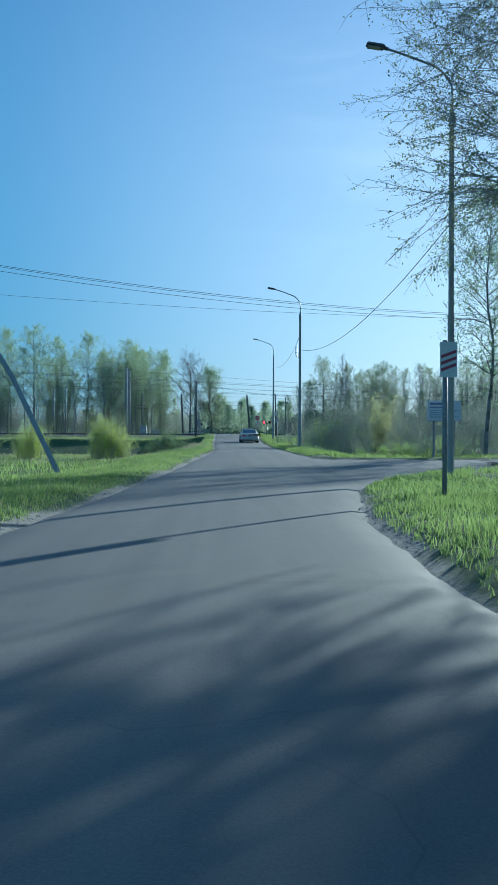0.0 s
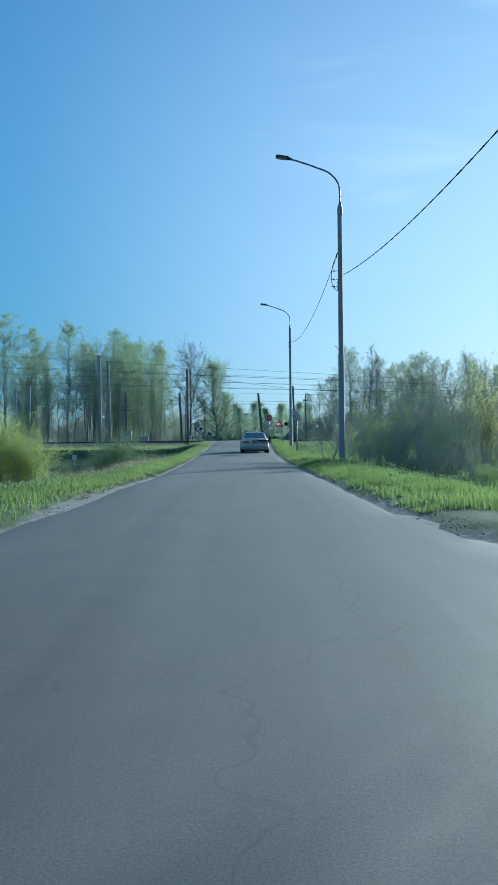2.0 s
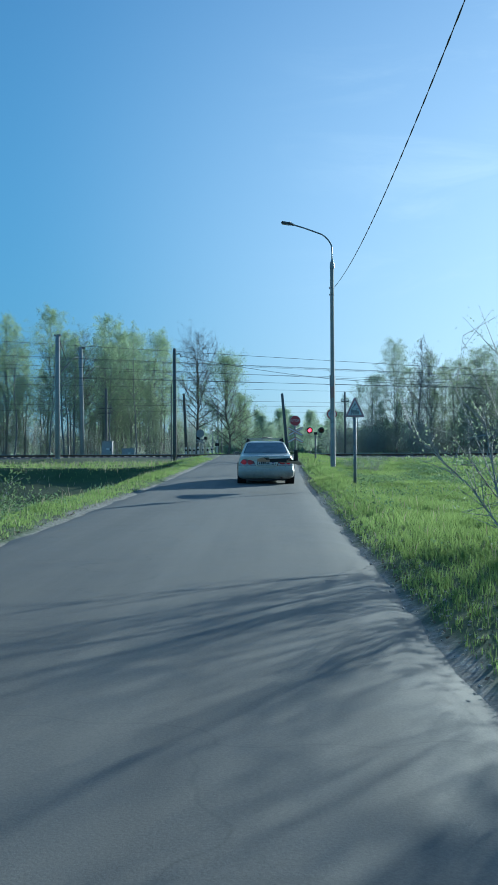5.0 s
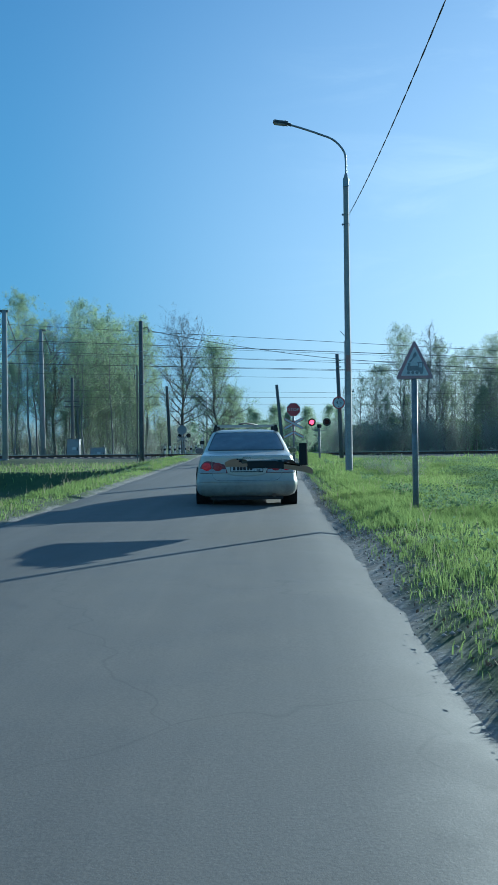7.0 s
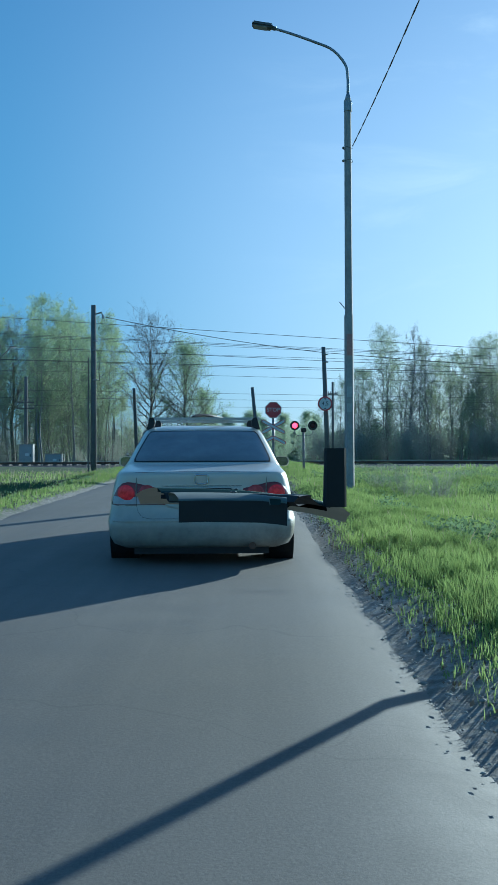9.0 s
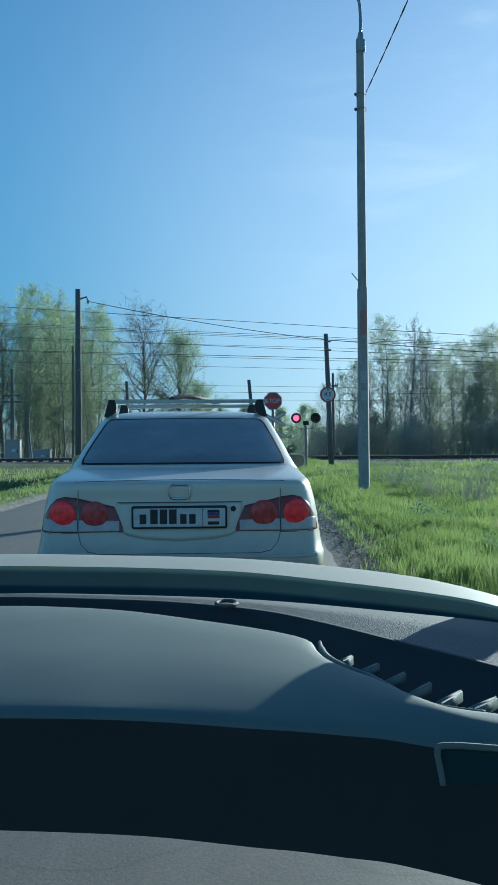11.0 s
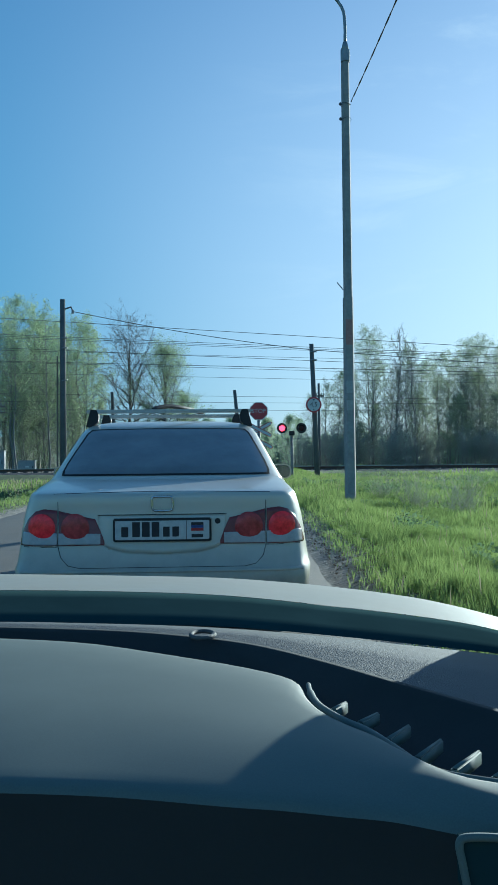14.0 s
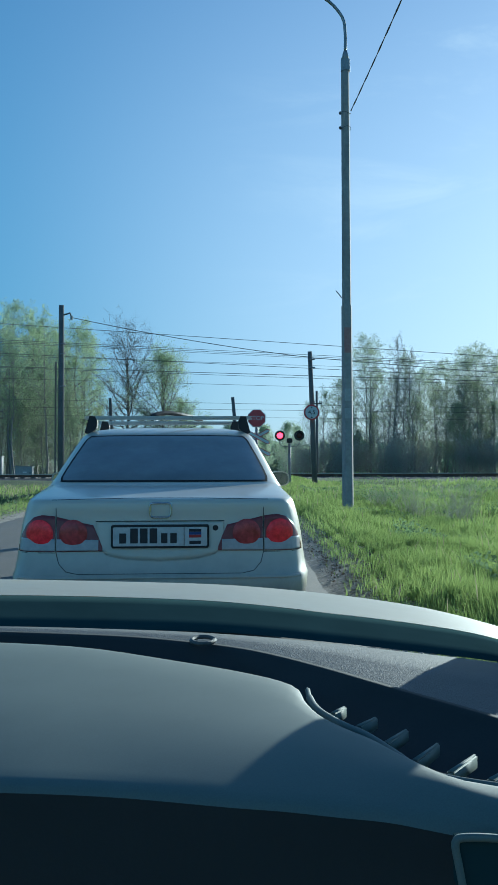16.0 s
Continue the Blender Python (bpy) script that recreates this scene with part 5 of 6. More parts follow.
    for z, grow_w in ((1.7, 0.0), (1.74, 0.0), (1.87, -0.002), (1.965, -0.004)):
        lean_y = -(z - 1.74) * 0.12
        rings.append([foot.verts.new(Vector((1.447 + sx * (0.052 + grow_w), 85.44 + lean_y + sy * 0.03, z)) - o) for sx, sy in ((-1, -0.4), (-0.8, -1), (0.8, -1), (1, -0.4), (1, 0.6), (0.7, 1), (-0.7, 1), (-1, 0.6))])
    for a, b in zip(rings, rings[1:]):
        for k in range(8):
            foot.faces.new((a[k], a[(k + 1) % 8], b[(k + 1) % 8], b[k]))
    foot.faces.new(rings[0][::-1])
    foot.faces.new(rings[-1])
    part("windscreen_pillar", foot, DASH_DARK, car, "dark trimmed foot of the windscreen pillar")
    # black border of the windscreen, then the bonnet
    lo = [(0.66, 85.455, 1.77), (0.734, 85.45, 1.769), (0.873, 85.45, 1.766), (1.014, 85.45, 1.761), (1.155, 85.45, 1.747), (1.297, 85.45, 1.73), (1.355, 85.45, 1.722), (1.41, 85.445, 1.712)]
    hi = [(0.63, 85.6, 1.786), (0.698, 85.6, 1.785), (0.856, 85.6, 1.781), (1.014, 85.6, 1.773), (1.173, 85.6, 1.755), (1.293, 85.6, 1.739), (1.373, 85.6, 1.725), (1.44, 85.59, 1.708)]
    a, b = line(lo), line(hi)
    part("cowl_floor", strip([[p + Vector((0, 0.004, -0.012)) for p in g], [p.lerp(q, 0.5) + Vector((0, 0, -0.02)) for p, q in zip(g, a)], [q + Vector((0, 0.01, -0.014)) for q in a]]), DASH_DARK, car, "black gap below the windscreen", smooth=True)
    part("cowl_gap", strip([[p + Vector((0, -0.02, -0.03)) for p in a], [p + Vector((0, 0.004, -0.012)) for p in a]]), SEAM, car)
    part("windscreen_border", strip([[p + Vector((0, 0, -0.006)) for p in a]] + [[p.lerp(q, u) for p, q in zip(a, b)] for u in (0.06, 0.25, 0.5, 0.75, 1.0)] + [[q + Vector((0, 0.004, -0.02)) for q in b]]), COWL, car, "black border of the windscreen", smooth=True)
    crest = [(0.45, 86.26, 1.732), (0.555, 86.25, 1.733), (0.783, 86.25, 1.727), (1.013, 86.25, 1.72), (1.186, 86.25, 1.706), (1.36, 86.25, 1.683), (1.476, 86.22, 1.66), (1.6, 86.18, 1.628)]
    c = line(crest)
    q0 = [p + Vector((0, 0.006, 0.0)) for p in b]
    part("bonnet", strip([q0] + [[p.lerp(q, u) + Vector((0, 0, 0.012 * math.sin(math.pi * u))) for p, q in zip(q0, c)] for u in (0.15, 0.35, 0.6, 0.85, 1.0)] + [[q + Vector((0, 0.12, -0.02)) for q in c], [q + Vector((0, 0.24, -0.06)) for q in c]]), HOOD_PAINT, car, "pale silver bonnet", smooth=True)


build_own_front()


# ---- trees and bushes ----
def seg_mesh(name, segs, sides):
    """Tapered branches from rows of start, end and two radii."""
    s = np.array(segs, float)
    a, b, ra, rb = s[:, 0:3], s[:, 3:6], s[:, 6], s[:, 7]
    d = b - a
    d /= np.linalg.norm(d, axis=1, keepdims=True) + 1e-9
    ref = np.where(np.abs(d[:, 2:3]) > 0.9, [[1.0, 0, 0]], [[0, 0, 1.0]])
    u = np.cross(d, ref)
    u /= np.linalg.norm(u, axis=1, keepdims=True)
    v = np.cross(d, u)
    ang = 2 * np.pi * np.arange(sides) / sides
    off = u[:, None, :] * np.cos(ang)[None, :, None] + v[:, None, :] * np.sin(ang)[None, :, None]
    lo = a[:, None, :] + off * ra[:, None, None]
    hi = b[:, None, :] + off * rb[:, None, None]
    verts = np.concatenate([lo, hi], 1).reshape(-1, 3)
    base = (np.arange(len(s)) * 2 * sides)[:, None]
    k = np.arange(sides)
    quads = np.stack([base + k, base + (k + 1) % sides, base + sides + (k + 1) % sides, base + sides + k], -1).reshape(-1, 4)
    return quads_mesh(name, verts, quads)


def quads_mesh(name, verts, faces):
    me = bpy.data.meshes.new(name)
    n, w = faces.shape
    me.vertices.add(len(verts))
    me.vertices.foreach_set("co", verts.astype(np.float32).ravel())
    me.loops.add(n * w)
    me.loops.foreach_set("vertex_index", faces.astype(np.int32).ravel())
    me.polygons.add(n)
    me.polygons.foreach_set("loop_start", (np.arange(n) * w).astype(np.int32))
    me.polygons.foreach_set("loop_total", np.full(n, w, np.int32))
    me.update(calc_edges=True)
    return me


def leaf_mesh(name, centres, size, rng, hang=0.0, narrow=0.55):
    n = len(centres)
    a = rng.normal(size=(n, 3))
    a[:, 2] -= hang
    a /= np.linalg.norm(a, axis=1, keepdims=True)
    b = np.cross(a, rng.normal(size=(n, 3)))
    b /= np.linalg.norm(b, axis=1, keepdims=True)
    s = size * rng.uniform(0.6, 1.35, (n, 1))
    a, b = a * s, b * s * narrow
    verts = np.stack([centres - a * 0.5, centres + b * 0.5, centres + a * 0.5, centres - b * 0.5], 1).reshape(-1, 3)
    return quads_mesh(name, verts, np.arange(4 * n).reshape(-1, 4))


def unit(v):
    return v / (np.linalg.norm(v) + 1e-9)


def grow(seed, height, radius, start, spread, limbs, subs, twigs, rise, droop, shape=0.6, wobble=0.25, thin=0.5, short=1.0):
    """A trunk with limbs, side branches and twigs. Returns branch rows and points along the twigs."""
    rng = np.random.RandomState(seed)
    segs, tips = [], []
    steps = 9
    pts = [np.zeros(3)]
    for i in range(steps):
        pts.append(pts[-1] + np.array([rng.normal(0, wobble), rng.normal(0, wobble), height / steps]) * np.array([1, 1, 1]))
    pts = np.array(pts)
    rad = radius * (1 - 0.93 * (np.arange(steps + 1) / steps) ** 0.9)
    for i in range(steps):
        segs.append((*pts[i], *pts[i + 1], rad[i], rad[i + 1]))

    def trunk(u):
        f = u * steps
        i = min(int(f), steps - 1)
        return pts[i] + (pts[i + 1] - pts[i]) * (f - i), rad[i] + (rad[i + 1] - rad[i]) * (f - i)
    az = rng.uniform(0, 6.28)
    for i in range(limbs):
        u = start + (0.99 - start) * ((i + rng.uniform(0, 1)) / limbs) ** 0.9
        p, r0 = trunk(u)
        az += 2.4 + rng.normal(0, 0.4)
        rel = (u - start) / (1 - start)
        length = spread * (0.35 + 0.65 * math.sin(math.pi * min(1, 0.18 + rel * 0.9)) ** shape) * rng.uniform(0.7, 1.15)
        el = radians(rise) * rng.uniform(0.7, 1.2) + 0.4 * rel
        d = np.array([math.cos(az) * math.cos(el), math.sin(az) * math.cos(el), math.sin(el)])
        r = max(0.012, r0 * thin)
        q = p.copy()
        way = [q]
        for k in range(5):
            d = unit(d + rng.normal(0, 0.14, 3) + np.array([0, 0, -droop * k * 0.12 + 0.04]))
            q2 = q + d * length / 5
            segs.append((*q, *q2, r * (1 - k * 0.17), r * (1 - (k + 1) * 0.17)))
            q = q2
            way.append(q)
        for j in range(subs):
            t = 0.8 + 4.2 * (j + rng.uniform(0, 1)) / subs
            k = min(int(t), 4)
            b = way[k] + (way[k + 1] - way[k]) * (t - k)
            dd = unit(unit(way[k + 1] - way[k]) * 0.7 + rng.normal(0, 0.6, 3) + np.array([0, 0, 0.15 - droop * 0.5]))
            ln = length * rng.uniform(0.22, 0.42)
            rr = r * (1 - t * 0.17) * 0.45 + 0.004
            m = b + dd * ln * 0.5
            dd2 = unit(dd + rng.normal(0, 0.25, 3) + np.array([0, 0, -droop * 0.4]))
            e = m + dd2 * ln * 0.5
            segs.append((*b, *m, rr, rr * 0.7))
            segs.append((*m, *e, rr * 0.7, rr * 0.35))
            for w in range(twigs):
                s = rng.uniform(0.2, 1)
                o = b + (m - b) * s * 2 if s < 0.5 else m + (e - m) * (s - 0.5) * 2
                td = unit(dd2 + rng.normal(0, 0.6, 3) + np.array([0, 0, -droop]))
                tl = ln * short * rng.uniform(0.25, 0.6)
                tm = o + td * tl * 0.5
                te = tm + unit(td + rng.normal(0, 0.35, 3) + np.array([0, 0, 0.1])) * tl * 0.5
                segs.append((*o, *tm, rr * 0.36, rr * 0.24 + 0.001))
                segs.append((*tm, *te, rr * 0.24 + 0.001, rr * 0.1 + 0.001))
                tips.append((*o, *tm))
                tips.append((*tm, *te))
    return segs, np.array(tips)


def leaves_at(tips, count, rng, loose):
    i = rng.randint(0, len(tips), count)
    u = rng.uniform(0.15, 1.1, (count, 1))
    return tips[i, :3] * (1 - u) + tips[i, 3:] * u + rng.normal(0, loose, (count, 3))


def tree(name, seed, height, radius, start, spread, limbs, subs, twigs, rise, droop, count, size, loose, bark, leaf, label, group, sides=4, hang=0.3, wobble=0.13, thin=0.5, short=1.0):
    segs, tips = grow(seed, height, radius, start, spread, limbs, subs, twigs, rise, droop, wobble=wobble, thin=thin, short=short)
    rng = np.random.RandomState(seed + 99)
    t = thing(name, (0, 0, -500), label, "tree", group)
    place("trunk", seg_mesh("trunk", segs, sides), t, (bark,), True)
    place("crown", leaf_mesh("crown", leaves_at(tips, count, rng, loose), size, rng, hang), t, (leaf,))
    return t


def bush(name, seed, height, width, stems, count, size, leaf, label, group, twigs=5, loose=0.12, sides=3, spread=0.42, low=1):
    rng = np.random.RandomState(seed)
    segs, tips = [], []
    for i in range(stems):
        az, lean = rng.uniform(0, 6.28), abs(rng.normal(0, spread))
        d = np.array([math.cos(az) * math.sin(lean), math.sin(az) * math.sin(lean), math.cos(lean)])
        q = np.array([rng.normal(0, width * 0.18), rng.normal(0, width * 0.18), -0.1])
        ln, r = height * rng.uniform(0.6, 1.05), rng.uniform(0.008, 0.02) * height / 2.5
        for k in range(4):
            d = unit(d + rng.normal(0, 0.14, 3))
            q2 = q + d * ln / 4
            segs.append((*q, *q2, r * (1 - k * 0.2), r * (1 - (k + 1) * 0.2)))
            for w in range(twigs if k else low):
                o = q + (q2 - q) * rng.uniform(0, 1)
                e = o + unit(d + rng.normal(0, 0.6, 3)) * ln * rng.uniform(0.12, 0.3)
                segs.append((*o, *e, r * 0.35, 0.002))
                tips.append((*o, *e))
            q = q2
    t = thing(name, (0, 0, -500), label, "bush", group)
    place("branchwork", seg_mesh("branchwork", segs, sides), t, (TWIG,))
    place("foliage", leaf_mesh("foliage", leaves_at(np.array(tips), count, rng, loose), size, rng, 0.0), t, (leaf,))
    return t


def plant(src, x, y, turn, scale=1.0, sink=0.05):
    """A copy of a grown plant, set on the ground."""
    c = copy_thing(src, pose(x, y, zland(x, y) - sink, 0, 0, turn))
    c.scale = (scale, scale, scale)
    return c


def drop_sources(*srcs):
    for s in srcs:
        for o in (*s.children_recursive, s):
            bpy.data.objects.remove(o)


# the wood behind the railway
G_L, G_R = "trees behind the railway", "bare trees behind the railway"
birches = [tree("birch_tree", 11 + k, 20, 0.2, 0.24, 5.2, 40, 10, 5, 28, 0.2, 9500, 0.16, 0.2, BARK_BIRCH, LEAF_BIRCH, "tall birch with fresh light green spring leaves", G_L) for k in range(4)]
slims = [tree("aspen_tree", 31 + k, 17, 0.14, 0.3, 3.0, 26, 7, 4, 40, 0.1, 2600, 0.15, 0.2, BARK, LEAF_BIRCH, "slim dark-trunked tree with sparse spring leaves", G_L) for k in range(3)]
bares = [tree("bare_tree", 51 + k, 15, 0.15, 0.16, 3.3, 34, 9, 6, 46, -0.1, 1300, 0.08, 0.1, BARK, LEAF_BUD, "nearly bare tree with dark branching twigs", G_R) for k in range(3)]
budding = [tree("budding_tree", 71 + k, 16, 0.15, 0.16, 4.2, 34, 9, 5, 36, 0.05, 11000, 0.1, 0.2, BARK, LEAF_GREY, "tree with thin grey-green budding crown", G_R) for k in range(3)]
rng = random.Random(4)
for k, (x, y, h) in enumerate(((-62, 190, 21), (-56, 187, 20.5), (-50, 188, 20), (-44.2, 187, 21), (-39.4, 185, 21.5), (-35.3, 188, 19.5), (-29.2, 186, 20.2), (-21.2, 183, 18.6), (-19.0, 186, 17.6), (-14.8, 184, 16.8))):
    plant(birches[k % 4], x, y, rng.uniform(0, 360), h / 20.8)
spreading = tree("bare_tree", 61, 14, 0.24, 0.22, 5.4, 40, 12, 8, 44, -0.1, 1500, 0.08, 0.1, BARK_DARK, LEAF_BUD, "bare tree with a wide crown of dark branches", G_L)
rounded_tree = tree("rounded_tree", 66, 11, 0.2, 0.12, 4.9, 44, 12, 6, 36, 0.05, 15000, 0.12, 0.2, BARK_DARK, LEAF_BIRCH, "rounded tree in fresh yellow-green leaf", G_L)
for x, y, h in ((-8.7, 179, 14.2), (-24.5, 186, 15)):
    plant(spreading, x, y, rng.uniform(0, 360), h / 14)
for x, y, h in ((-4.8, 178, 11.6), (-3.4, 183, 7.5)):
    plant(rounded_tree, x, y, rng.uniform(0, 360), h / 11)
for k in range(60):
    x = rng.uniform(-66, -13.5)
    plant(slims[k % 3], x, rng.uniform(168, 206), rng.uniform(0, 360), rng.uniform(0.72, 1.0))
saplings = [tree("sapling", 81 + k, 9.5, 0.07, 0.06, 2.4, 34, 8, 5, 48, 0.0, 3600, 0.13, 0.2, BARK, LEAF_GREY, "thin young tree with sparse leaves under the birches", "saplings under the birches") for k in range(2)]
for k in range(44):
    plant(saplings[k % 2], rng.uniform(-66, -11), rng.uniform(170, 182), rng.uniform(0, 360), rng.uniform(0.5, 1.1))
for k in range(22):
    plant(saplings[k % 2], rng.uniform(11, 66), rng.uniform(179, 190), rng.uniform(0, 360), rng.uniform(0.5, 0.95))
for k in range(12):
    plant(birches[k % 4], rng.uniform(-66, -18), rng.uniform(194, 212), rng.uniform(0, 360), rng.uniform(0.7, 0.86))
for k, (x, y, h) in enumerate(((10.4, 187, 7.5), (12.6, 193, 9.5), (15.5, 196, 11), (18.5, 198, 14.6), (22.3, 200, 17.4), (24.6, 203, 15.5), (27.2, 200, 13.2), (30, 203, 13), (33, 200, 14.2), (36.5, 203, 13.5), (40, 200, 14.2), (44, 204, 13.8), (48, 200, 14), (53, 205, 14.5), (58, 202, 14))):
    plant(budding[k % 3] if k < 4 or k % 3 == 0 else bares[k % 3], x, y, rng.uniform(0, 360), h / 15.5)
for k in range(70):
    plant(bares[k % 3] if k % 2 else budding[k % 3], rng.uniform(12, 70), rng.uniform(188, 216), rng.uniform(0, 360), rng.uniform(0.66, 0.96))
# nearer trees on the sunny side, beside the shrubs
for k, (x, y, h) in enumerate(((20.5, 92, 8), (26.5, 101, 9), (30, 95, 9), (24.5, 74, 7.5), (31, 82, 9), (34.5, 104, 9.5), (26.5, 62, 8), (33, 68, 9.5))):
    plant(bares[k % 3], x, y, rng.uniform(0, 360), h / 15)
# trees at the side road
plant(birches[1], 11.3, 47.5, 40, 0.68)
plant(birches[2], 14.6, 51, 130, 0.66)
plant(bares[1], 17.5, 49, 230, 0.8)
plant(budding[0], 20.0, 54, 20, 0.75)
drop_sources(*saplings, *birches, *slims, *bares, *budding, spreading, rounded_tree)
roadside = tree("roadside_tree", 205, 12.4, 0.27, 0.24, 7.1, 140, 34, 18, 20, 0.2, 330000, 0.05, 0.035, BARK, LEAF_OPENING, "large roadside tree with dark twigs and opening buds", "", sides=3, hang=0.2, thin=0.3, short=0.4)
roadside.matrix_basis = pose(7.7, 16.8, zland(7.7, 16.8) - 0.05, 0, 0, 35)

# bushes
willows = [bush("willow_shrub", 301 + k, 3.2, 2.4, 26, 6500, 0.036, LEAF_GREY, "tangled grey-brown willow shrub with tiny leaves", "shrubs beside the road", twigs=8, loose=0.08) for k in range(3)]
leafy = bush("leafy_shrub", 318, 2.2, 1.8, 34, 8500, 0.065, LEAF_SHRUB, "grey-green leafy shrub at the edge of the ditch", "shrubs by the ditch", twigs=8, loose=0.1)
tall_green = bush("young_birch_bush", 319, 3.6, 2.4, 34, 15000, 0.066, LEAF_LIME, "tall bright yellow-green bush in the low field", "young shrubs", twigs=9, loose=0.12, spread=0.27, low=7)
brush = bush("brushwood", 378, 0.8, 2.2, 60, 500, 0.06, DRY, "low heap of pale dry brushwood beside the ditch", "brushwood", twigs=3, spread=0.9)
greens = [bush("green_shrub", 321 + k, 2.0, 1.7, 34, 6500, 0.06, LEAF_YOUNG, "bright yellow-green young shrub in the grass", "young shrubs") for k in range(2)]
thickets = [bush("thicket", 341 + k, 5.2, 5.0, 30, 2600, 0.15, LEAF_HAZED, "dense thicket beyond the railway, its leaves paled as by haze", "thicket beyond the railway", loose=0.3, twigs=9) for k in range(2)]
for k, (x, y, h) in enumerate(((4.15, 72.3, 2.9), (7.0, 69.2, 4.3), (7.9, 71.5, 4.4), (5.0, 65.8, 2.3), (5.8, 67, 2.5), (4.6, 68.5, 1.8), (7.4, 65.0, 3.2), (6.3, 62.2, 2.0), (7.4, 61, 1.4), (8.2, 58, 1.2), (6.6, 58, 1.1), (10.8, 63, 3.0), (11.8, 66, 3.5), (12.6, 60, 3.0), (13.5, 70, 3.9), (15, 62, 4.0), (16.5, 66, 4.4), (14, 56, 3.2), (10.5, 71, 3.0), (9.6, 56, 1.5), (11.5, 53, 2.0), (9.5, 74, 3.0), (19, 61, 4.6), (17.5, 72, 4.5), (12.5, 76, 3.6))):
    plant(willows[k % 3], x, y, rng.uniform(0, 360), h / 3.3)
for k, (x, y, h) in enumerate(((4.5, 101.6, 0.8), (5.0, 100.2, 0.9), (4.2, 103.4, 0.6))):
    plant(willows[k % 3], x, y, rng.uniform(0, 360), h / 3.3)
for k, (x, y, h) in enumerate(((6.0, 70.4, 2.4), (7.9, 68, 1.9), (8.6, 53.0, 0.9), (10.2, 50.6, 1.0), (6.4, 56.3, 0.7), (7.6, 55.2, 0.8), (9.0, 60.2, 1.0))):
    plant(greens[k % 2], x, y, rng.uniform(0, 360), h / 2.0)
for k, (x, y, h) in enumerate(((-11.3, 75, 3.6), (-9.9, 75.6, 2.7), (-17.2, 78, 3.1), (-18.2, 80, 2.5), (-24, 90, 2.6))):
    plant(tall_green, x, y, rng.uniform(0, 360), h / 3.6)
for k, (x, y, h) in enumerate(((-6.3, 82, 2.7), (-5.4, 80.6, 1.7), (-7.3, 84, 2.1), (-4.9, 84.5, 1.2), (-8.2, 79, 1.2), (-9.0, 92, 1.0), (-12, 95, 0.9))):
    plant(leafy, x, y, rng.uniform(0, 360), h / 2.2)
for x, y, h in ((-7.6, 76, 0.7), (-6.4, 73.5, 0.6), (-8.9, 77.5, 0.6), (-5.6, 70.5, 0.5), (-5.0, 66.0, 0.5)):
    plant(brush, x, y, rng.uniform(0, 360), h / 0.8)
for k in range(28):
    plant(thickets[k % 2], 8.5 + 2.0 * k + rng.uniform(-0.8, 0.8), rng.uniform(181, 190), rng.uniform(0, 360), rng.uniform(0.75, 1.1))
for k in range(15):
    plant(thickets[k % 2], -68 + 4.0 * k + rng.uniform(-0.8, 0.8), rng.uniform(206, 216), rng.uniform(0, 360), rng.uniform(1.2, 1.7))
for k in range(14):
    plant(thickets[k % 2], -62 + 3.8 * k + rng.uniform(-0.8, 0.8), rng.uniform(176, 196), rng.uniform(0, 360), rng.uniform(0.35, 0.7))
drop_sources(*willows, leafy, tall_green, brush, *greens, *thickets)
bloom = bush("flowering_shrub", 377, 4.1, 1.3, 20, 5200, 0.085, BLOSSOM, "slender shrub covered in pale yellow blossom", "", twigs=5, spread=0.24)
bloom.matrix_basis = pose(9.8, 70.5, zland(9.8, 70.5) - 0.05)


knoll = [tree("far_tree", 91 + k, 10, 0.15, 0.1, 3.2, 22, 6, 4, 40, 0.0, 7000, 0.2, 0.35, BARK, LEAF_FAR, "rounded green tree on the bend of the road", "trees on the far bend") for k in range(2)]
for k, (x, y, h) in enumerate(((-5, 262, 9), (-1.5, 255, 8), (2, 262, 9.5), (5, 256, 8), (8.5, 262, 9), (12, 252, 9), (-8.5, 285, 10), (-3, 280, 10), (3.5, 280, 10.5), (9, 282, 10), (15, 265, 9), (6.5, 215, 4.5), (9.0, 205, 4.0))):
    plant(knoll[k % 2], x, y, rng.uniform(0, 360), h / 10)
drop_sources(*knoll)


def far_woods():
    rng = np.random.RandomState(8)
    cs = []
    for i in range(760):
        x, y = (rng.uniform(-260, 300), rng.uniform(330, 620)) if i < 560 else (rng.uniform(-50, 70), rng.uniform(300, 350))
        h, w = rng.uniform(6, 9.5), rng.uniform(2.5, 4.5)
        n = 230
        u = rng.uniform(0, 1, n) ** 0.7
        a = rng.uniform(0, 6.28, n)
        r = w * np.sqrt(rng.uniform(0, 1, n)) * np.sin(np.pi * (0.12 + 0.85 * u)) ** 0.7
        cs.append(np.stack([x + r * np.cos(a), y + r * np.sin(a), 1.5 + h * u], -1))
    me = leaf_mesh("far_woods", np.concatenate(cs), 1.0, rng, 0.0, 0.8)
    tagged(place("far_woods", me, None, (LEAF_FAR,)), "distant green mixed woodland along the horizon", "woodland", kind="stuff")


far_woods()


